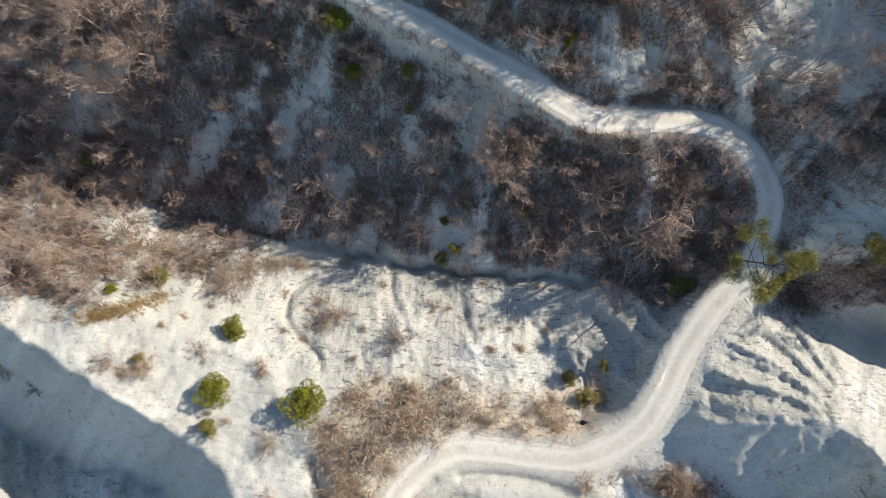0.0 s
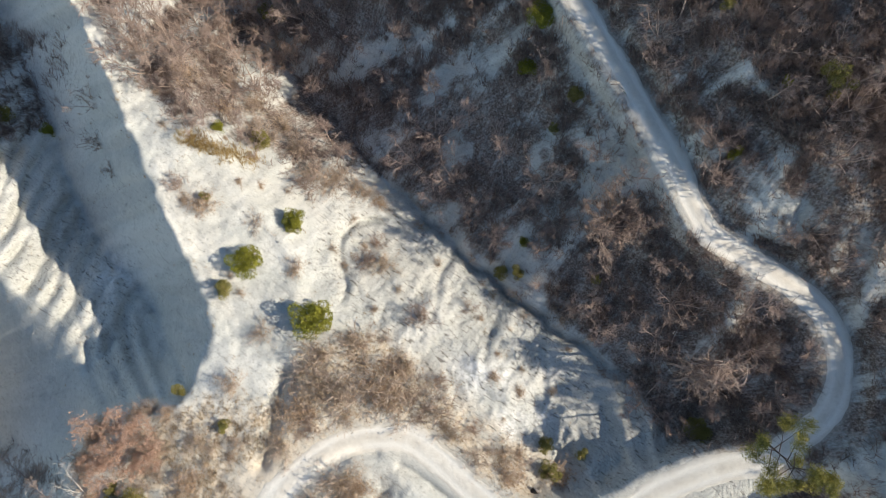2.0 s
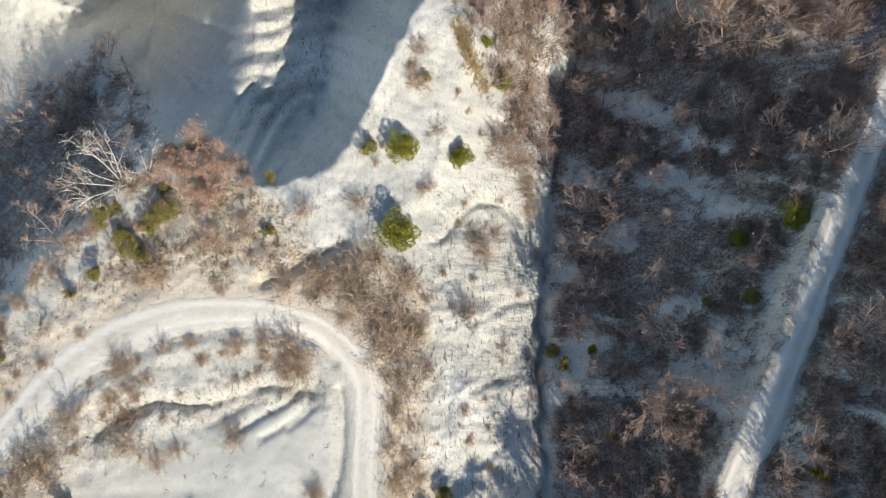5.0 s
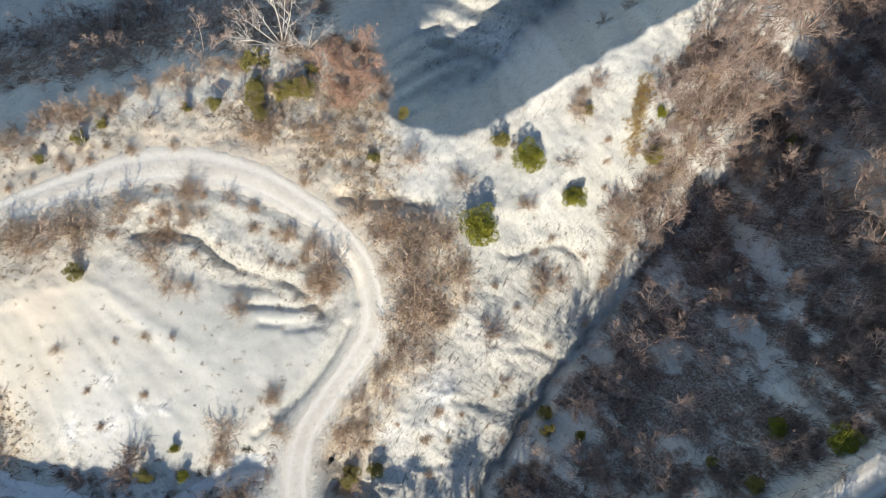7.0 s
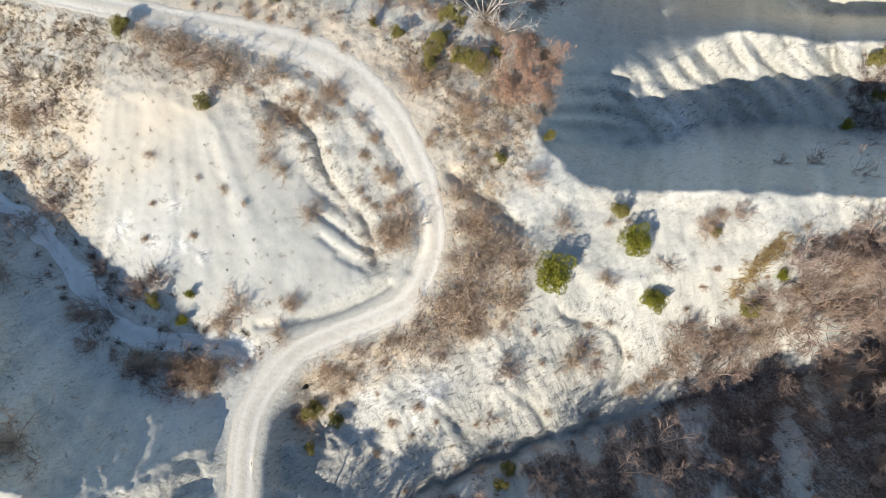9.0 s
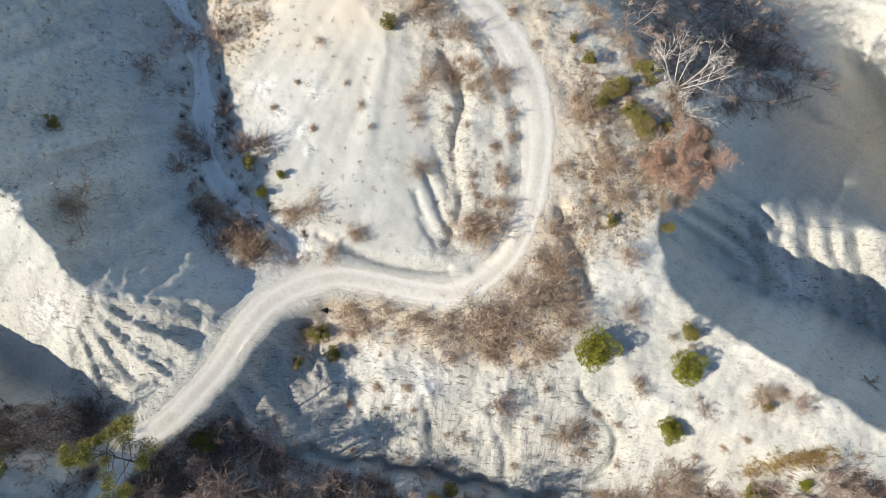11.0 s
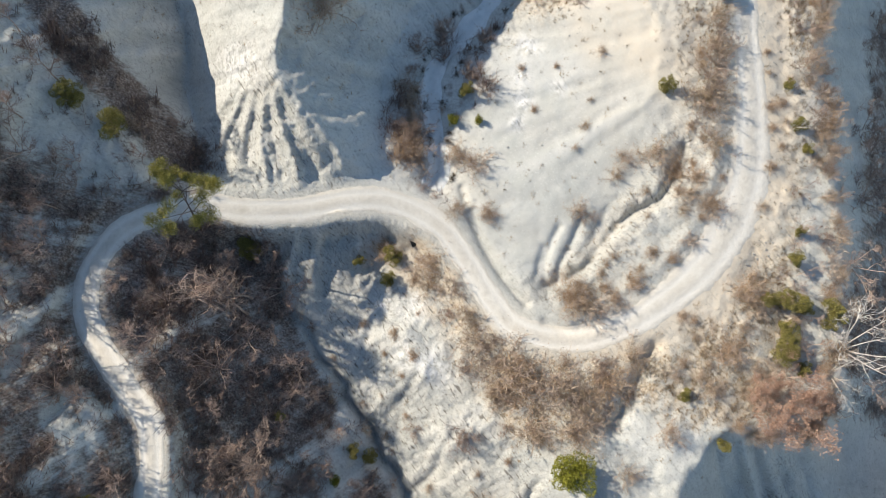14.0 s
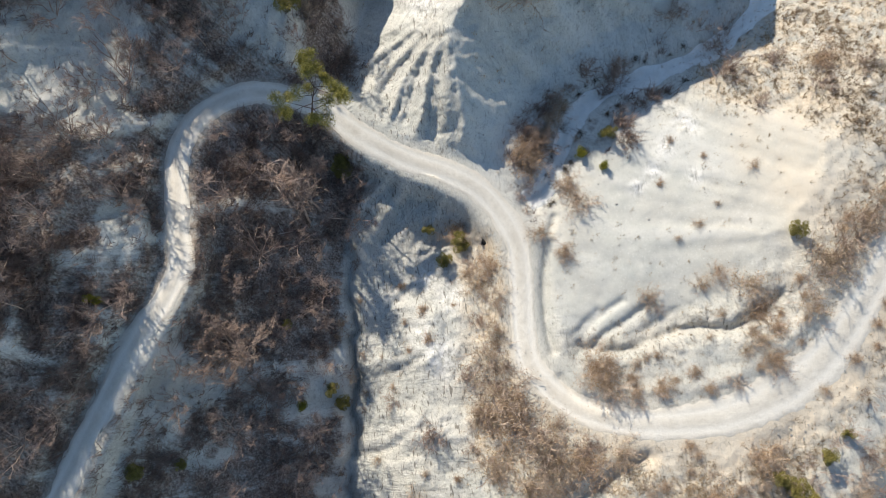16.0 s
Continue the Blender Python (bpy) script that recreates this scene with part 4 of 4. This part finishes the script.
SHRUBS_BROOK = [(17.3, -13.8, 2.2), (26, -14.4, 2.8), (20.7, -10, 3.3), (28.5, -20, 2.2), (28.7, -37.6, 3.3), (28, -42.8, 2.8), (25.2,
    -42.1, 2.8), (27.1, -47.3, 2.8), (28, -32.6, 2.8), (31.2, -32.2, 3.3), (22.4, -11.5, 3.9), (23.5, -20.6, 2.2), (21.6, -20.9, 2.2), (24,
    -35.3, 2.2), (27.2, -19.4, 2.2), (26.2, -24, 1.7), (39.3, -11.9, 4.4), (35.5, -28.3, 3.3)]
SHRUBS_SPUR = [(-30.1, -1.3, 2.2), (-33.9, -1, 1.7), (-13, 3.8, 2.2), (-13.2, 5.7, 1.7), (-5.6, 2.5, 2.2), (-2.1, 5.6, 2.2), (-24.6, 0.2,
    2.2), (-23, 6.3, 2.8), (-20.9, 7.7, 2.8), (-43.5, -2.2, 2.8), (-40.3, -3.8, 1.7), (-18.5, -0.9, 1.7), (-11.6, 4.3, 2.8)]
olive = [evergreen(200 + k, "small olive-green evergreen bush on dry marl", "evergreen bushes", OLIVE) for k in range(2)]
green = [evergreen(210 + k, "yellow-green evergreen bush on pale marl", "evergreen bushes", GREEN, 22, 7600) for k in range(2)]
rng = random.Random(9)
stand(olive + green, [(x, y, d * (0.46 if d > 4 else 0.42), 2 if d > 4 else rng.randrange(2) if d > 2.4 or y < -20 else rng.randrange(4)) for x, y, d in EVERGREENS_WEST + EVERGREENS_EAST + EVERGREENS_WOOD], 10)

def clear_way(x, y, reach):
    """Moves a mark off the track."""
    for _ in range(20):
        gap = off_way(x, y) - 1.5 - reach
        if gap >= 0:
            break
        h = 0.4
        gx, gy = off_way(x + h, y) - off_way(x - h, y), off_way(x, y + h) - off_way(x, y - h)
        k = max(math.hypot(gx, gy), 1e-6)
        x, y = x + gx / k * 0.25, y + gy / k * 0.25
    return x, y


dry = [shrub(300 + k, "dry tan-brown leafless shrub on pale marl", "dry shrubs", leaf=(STRAW, TAN, STRAW, None)[k], count=3 if k < 2 else 1) for k in range(4)]
grey = [shrub(320 + k, "bare grey-brown twiggy shrub", "dry shrubs", twig=TWIG, twigs=12) for k in range(2)]
listed = [(x, y, d * 0.55, 4) for x, y, d in SHRUBS_LOOP + SHRUBS_BANK] + [(x, y, d * 0.55, 6) for x, y, d in SHRUBS_BROOK + SHRUBS_SPUR]
# dark scrub on both banks of the stream bed
for k, (x, y, z) in enumerate(smooth_line(BROOK[2:9], 1.5)):
    for side in (-1, 1):
        listed.append((x + side * rng.uniform(1.6, 2.6), y + rng.uniform(-0.6, 0.6), rng.uniform(0.5, 1.0), 7))
for poly, gap, many, kind in ((SCRUBS[0], 1.3, 22, 6), (SCRUBS[1], 1.2, 5, 6), (SCRUBS[2], 1.2, 12, 6), (SCRUBS[3], 1.9, 26, 6)):
    for x, y in scatter(poly, gap, many, 93, lambda x, y: 1.0):
        listed.append((x, y, rng.uniform(0.6, 1.15), kind))
for x, y in scatter([(-22, -27), (-23, -23), (-19, -20), (-14, -17), (-11.6, -17), (-11.4, -22), (-12.6, -28), (-14, -32), (-17, -32)], 1.25, 50, 94, lambda x, y: 0.9):
    listed.append((x, y, rng.uniform(0.45, 1.0), 4))
for k, (x, y, z) in enumerate(smooth_line(CREEK[2:9], 1.4)):
    listed.append((x + rng.uniform(-0.5, 0.5), y + rng.choice((-0.9, 0.7, 1.0, 1.5)) + rng.uniform(-0.3, 0.3), rng.uniform(0.35, 0.85), 6))
# a belt of brush along the edge of the south slope and beside the wood
for k, (x, y, z) in enumerate(smooth_line(TREEROW[:9], 0.8)):
    listed.append((x + rng.uniform(-0.6, 1.6), y + rng.uniform(-0.6, 1.4), rng.uniform(0.6, 1.2), 4 + 2 * (k % 2)))
for k, (x, y, z) in enumerate(smooth_line([(-16, 8.4, 0), (-24, 8.6, 0), (-32, 9, 0), (-42, 9, 0)], 1.2)):
    listed.append((x + rng.uniform(-0.8, 0.8), y + rng.uniform(-1.2, 1.6), rng.uniform(0.8, 1.5), 4))
for k, (x, y, z) in enumerate(smooth_line([(14, -10.4, 0), (19, -12, 0), (23.5, -13, 0), (27, -17.5, 0), (29, -22, 0)], 1.3)):
    listed.append((x + rng.uniform(0.6, 1.8), y + rng.uniform(-0.4, 2.0), rng.uniform(0.6, 1.2), 6))
for x, y in scatter([(-12.4, -14), (-11.6, -6), (-9, -1.4), (-4, -1), (2, -2.6), (8, -2.4), (12.4, -2.6), (12.6, -6), (4, -5.6), (-2, -6), (-4.6, -9), (-7.6, -15)], 1.0, 96, 99, lambda x, y: 0.9):
    listed.append((x, y, rng.uniform(0.4, 0.9), 6))
for poly, gap, many in (([(-18, 0), (-8, -1), (8, -2), (12, 3), (4, 6.5), (-8, 7.5), (-18, 7)], 1.7, 38), (INLOOP, 1.0, 70), ([(-14, -6), (-20, -10), (-30, -4), (-44, 4), (-40, 7), (-24, 5)], 2.0, 26),
                        ([(24, -30), (20, -24), (16, -16), (8, -13), (6, -20), (12, -32), (20, -38)], 2.6, 22), (CREAM, 1.4, 26)):
    for x, y in scatter(poly, gap, many, 95, lambda x, y: 0.9):
        listed.append((x, y, rng.uniform(0.3, 0.68), 8))
shrub_marks = [(*clear_way(x, y, size * 0.85), size, 6 if kinds == 7 else rng.randrange(2) if kinds == 8 else 4 + rng.randrange(2) if kinds == 6 and rng.random() < 0.6 else rng.randrange(4)) for x, y, size, kinds in listed]
dark = [shrub(330, "dark leafless scrub beside the stream bed", "dry shrubs", twig=DARKTWIG, twigs=15)]
stand(dry + grey + dark, shrub_marks, 11)

# straight slender trees whose long shadows cross the creek
slender = [tree(150 + k, "straight slender bare tree by the creek", "slender trees by the creek", tall=8.6, limbs=8, boughs=4, twigs=5, wide=0.22, lean=0.04) for k in range(2)]
stand(slender, [(17.6, 11.2, 1.0, 0), (19.2, 12.6, 1.05, 1), (16.6, 12.4, 0.95, 1), (21, 12.2, 1.0, 0), (18.4, 14.2, 1.1, 0), (12.6, 11.4, 0.6, 1), (9.4, 11, 0.55, 0), (5.6, 10.8, 0.6, 1), (2.2, 11.2, 0.5, 0), (7.6, 12.6, 0.7, 1)], 15)

# the row of small trees on the edge of the south slope
oaks = [tree(400 + k, "small oak with withered rust-brown leaves", "rusty oaks on the edge", tall=4.4, stems=4, limbs=6, boughs=5, twigs=5, leaves=RUST, name="oak_tree") for k in range(2)]
stand(oaks, [(-22.6, -23.4, 1.0, 0), (-20, -22.2, 0.8, 1), (-21.4, -25.4, 0.95, 1), (-19.2, -25.8, 0.8, 0), (-18.2, -23.6, 0.6, 1)], 12)
edge = [tree(410 + k, "small bare tree on the edge of the slope", "bare trees on the edge", tall=4.0, stems=3, limbs=7, boughs=5, twigs=6) for k in range(2)]
stand(edge, [(-12.6, -33, 0.8, 0), (-9.6, -36, 0.8, 1), (-15.5, -30.5, 0.9, 0), (-18, -29.5, 0.9, 1), (-6.4, -39.5, 0.7, 0), (3, -48.5, 0.8, 1), (6.6, -51.6, 0.9, 0), (7.5, -39.5, 0.7, 1),
             (5, -36, 0.65, 0), (11, -44, 0.7, 1), (22.5, -10.6, 0.7, 0), (39.3, -11.9, 0.65, 1), (33, -30, 0.8, 0), (9.2, -41.6, 0.7, 0), (30.5, -31.5, 0.7, 1), (-17, -26.6, 0.7, 1)], 13)
thicket = [evergreen(240 + k, "olive-green evergreen bush in the thicket on the edge", "evergreens on the edge", OLIVE, 19, 6400) for k in range(2)]
stand(thicket, [(-13.4, -30.4, 1.1, 0), (-15.6, -29, 0.9, 1), (-17.2, -26.8, 1.1, 0), (-17.8, -32.2, 0.9, 1), (-11.2, -33.8, 0.8, 0), (-3.6, -42.8, 0.7, 1), (14.6, -47.8, 0.9, 0), (-19.6, -27.4, 0.9, 1), (-12.6, -29.2, 0.7, 0), (-15.4, -31.4, 0.9, 1), (-16.4, -28, 1.0, 0), (-9.4, -36.4, 0.7, 1)], 16)
dead = [tree(420 + k, "dead tree with many long bleached bare limbs", "dead trees", tall=6.6, stems=9 - 4 * k, limbs=5, boughs=3, twigs=3, bark=DEAD, twig=DEAD, wide=0.34, name="dead_tree", thick=0.010) for k in range(2)]
stand(dead, [(-20.6, -32.2, 1.1, 0), (-21.6, -29.4, 0.7, 1), (-0.8, -43.8, 0.8, 1), (-17.4, -31.8, 0.6, 1), (-14.4, -32.4, 0.55, 1)], 14)
below = [tree(430 + k, "bare dark-twigged tree in the shaded thicket below the edge", "trees of the shaded thicket", tall=4.6, stems=4, limbs=6, boughs=5, twigs=6, twig=TWIG, name="thicket_tree") for k in range(2)]
stand(below, [(x, y, random.Random(int(x * 9)).uniform(0.7, 1.1), int(x * 7) % 2) for x, y in scatter(THICKET, 2.1, 64, 19, lambda x, y: 0.8)], 18)
farbush = [tree(440, "bare shrubby tree on the far spur", "trees of the far spur", tall=3.4, stems=5, limbs=5, boughs=4, twigs=6, name="shrubby_tree")]
stand(farbush, [(x, y, 0.9, 0) for x, y in scatter(FARBRUSH, 2.8, 12, 23, lambda x, y: 0.8)], 20)


def lying(name, label, seed, x, y, turn, long, thick, boughs):
    """A bleached trunk that lies on the slope, with some broken limbs."""
    rng = random.Random(seed)
    root = thing(name, label, "dead wood", "")
    trunk = Wood()
    stem = shoot(rng, Vector((-long / 2, 0, thick)), Vector((1, 0, 0.02)), long, thick, 5, 0.03, 0.0)
    trunk.tube(stem, 7)
    trunk.make("trunk", DEAD, root)
    if boughs:
        limbs = Wood()
        for p, d, _ in fork(rng, stem, boughs, 0.25, 0.8):
            limb = shoot(rng, p, d + Vector((0, 0, 0.5)), long * rng.uniform(0.2, 0.45), thick * 0.5, 4, 0.2, 0.05)
            limbs.tube(limb, 4)
            for p2, d2, _ in fork(rng, limb, 4, 0.3, 0.7):
                limbs.tube(shoot(rng, p2, d2, long * 0.14, thick * 0.25, 2, 0.2, 0.05))
        limbs.make("limb", DEAD, root)
    a, b = spot(x - math.cos(turn), y - math.sin(turn)), spot(x + math.cos(turn), y + math.sin(turn))
    root.matrix_basis = Matrix.Translation((a + b) / 2) @ (b - a).to_track_quat("X", "Z").to_matrix().to_4x4()


lying("fallen_tree", "bleached fallen tree with broken limbs in the wood", 71, 20.6, 14.6, 0.4, 4.6, 0.09, 9)
lying("fallen_tree", "grey fallen tree lying among bare trees", 72, 15.6, 15.8, 1.7, 3.4, 0.07, 6)
lying("log", "short pale sawn log lying on leaf litter", 73, 23.3, 11.1, 0.15, 1.1, 0.1, 0)


def culvert():
    """The mouth of a dark pipe under the track, with a wire hoop leaning on it."""
    root = thing("culvert", "dark pipe mouth with a pale wire hoop below the track", "pipe", "")
    bm = bmesh.new()
    rings = [(0.34, 0.0), (0.40, 0.0), (0.40, 0.08), (0.37, 0.10), (0.37, 1.3), (0.31, 1.3), (0.31, 0.1), (0.34, 0.0)]
    turns = 20
    vs = [[bm.verts.new((r * math.cos(2 * math.pi * k / turns), y, 0.3 + r * math.sin(2 * math.pi * k / turns))) for k in range(turns)] for r, y in rings]
    for a, b in zip(vs[:-1], vs[1:]):
        for k in range(turns):
            bm.faces.new((a[k], a[(k + 1) % turns], b[(k + 1) % turns], b[k]))
    bmesh.ops.recalc_face_normals(bm, faces=bm.faces)
    me = bpy.data.meshes.new("pipe")
    bm.to_mesh(me)
    bm.free()
    me.materials.append(PIPE)
    new("pipe", me).parent = root
    hoop = Wood()
    ring = [(Vector((0.36 * math.cos(t), -0.35 + 0.25 * math.sin(t), 0.35 + 0.3 * math.sin(t))), 0.025) for t in np.linspace(0, 6.28, 17)]
    hoop.tube(ring, 5)
    tagged(hoop.make("hoop", DEAD, root), "pale wire hoop")
    root.matrix_basis = Matrix.Translation(spot(12.6, -4.6)) @ Matrix.Rotation(2.9, 4, "Z")


culvert()


# ---- low growth and loose stuff ----
def sprays(name, label, material, marks, stems, tall, seed, category, broad=0.024):
    """Many small tufts as one mesh."""
    rng = random.Random(seed)
    w = Wood()
    for x, y, size in marks:
        base = spot(x, y, -0.03)
        for _ in range(stems):
            turn, out = rng.uniform(0, 6.28), rng.uniform(0.15, 1.1)
            d = Vector((math.cos(turn) * out, math.sin(turn) * out, 0.9)).normalized()
            a = d.orthogonal().normalized() * broad * size ** 0.5
            p = base + Vector((rng.gauss(0, 0.12), rng.gauss(0, 0.12), 0)) * size
            k = len(w.verts)
            top = p + d * tall * size * rng.uniform(0.5, 1.1)
            w.verts += [p - a, p + a, top]
            w.faces.append((k, k + 1, k + 2))
    return tagged(w.make(name, material), label, category, kind="stuff")


def sown(count, seed, density, lo, hi):
    """Marks strewn by a density on the plan, off the track."""
    rng = np.random.RandomState(seed)
    x, y = rng.uniform(-62, 62, (2, count * 40))
    ok = np.flatnonzero((sample(OFF_WAY, x, y) > 1.7) & (rng.rand(len(x)) < sample(density, x, y)))[:count]
    return list(zip(x[ok], y[ok], rng.uniform(lo, hi, len(ok))))


TUFTS = rough_field(9, 51) * rough_field(26, 52)
sprays("dry_grass", "straw-coloured dry grass tufts on pale marl", STRAW, sown(8000, 61, (0.03 + brush) * TUFTS * 2 * (1 - wood), 0.5, 1.4), 9, 0.36, 62, "grass", 0.03)
golden = [(x + g.gauss(0, 0.45), y + g.gauss(0, 0.45), g.uniform(0.8, 1.4)) for g in (random.Random(77),) for x, y, z in smooth_line([(-29, 5.6, 0), (-31.5, 4.7, 0), (-34, 3.8, 0), (-36.5, 3.2, 0)], 0.5) for _ in range(26)]
sprays("golden_grass", "tall golden dry grass beside the wood", GOLD, golden, 10, 0.55, 78, "grass")
sprays("low_plants", "small dark wiry plants dotted over bare marl", DARKTWIG, sown(12000, 63, np.clip(TUFTS - 0.16, 0, 1) ** 1.4 * 3 * (1 - 0.95 * slide), 0.4, 1.2), 9, 0.2, 64, "plants", 0.016)
CLUMPS = np.clip(2.6 * rough_field(7, 55) * (0.5 + rough_field(22, 56)) - 0.75, 0.03, 1)
sprays("undergrowth", "tangled red-brown undergrowth below bare trees", FLOORTWIG, sown(19000, 65, wood**2 * CLUMPS, 0.7, 2.0), 12, 0.9, 66, "undergrowth")


def stones(count, seed):
    """Small broken stones below the banks and along the track, as one mesh."""
    rng = np.random.RandomState(seed)
    marks = sown(count, seed, np.clip(0.05 + broken * 0.5 + np.exp(-((OFF_WAY - 2.1) / 0.5) ** 2) * 0.3, 0, 1) * (1 - 0.8 * wood), 0.03, 0.1)
    corners = np.array([(x, y, z) for x in (-1, 1) for y in (-1, 1) for z in (-1, 1)], float)
    sides = [(0, 1, 3, 2), (4, 6, 7, 5), (0, 4, 5, 1), (2, 3, 7, 6), (0, 2, 6, 4), (1, 5, 7, 3)]
    verts, faces = [], []
    for x, y, size in marks:
        p = np.array(spot(x, y, size * 0.15))
        c = corners * rng.uniform(0.55, 1.0, (8, 3)) * size * rng.uniform(0.6, 1.1, 3)
        t = rng.uniform(0, 6.28)
        c = c @ np.array([(math.cos(t), math.sin(t), 0), (-math.sin(t), math.cos(t), 0), (0, 0, 1)])
        k = len(verts)
        verts += [tuple(v) for v in c + p]
        faces += [tuple(k + i for i in f) for f in sides]
    return tagged(mesh_object("stones", verts, faces, STONE), "small broken pale stones", "stones", kind="stuff")


stones(2500, 81)
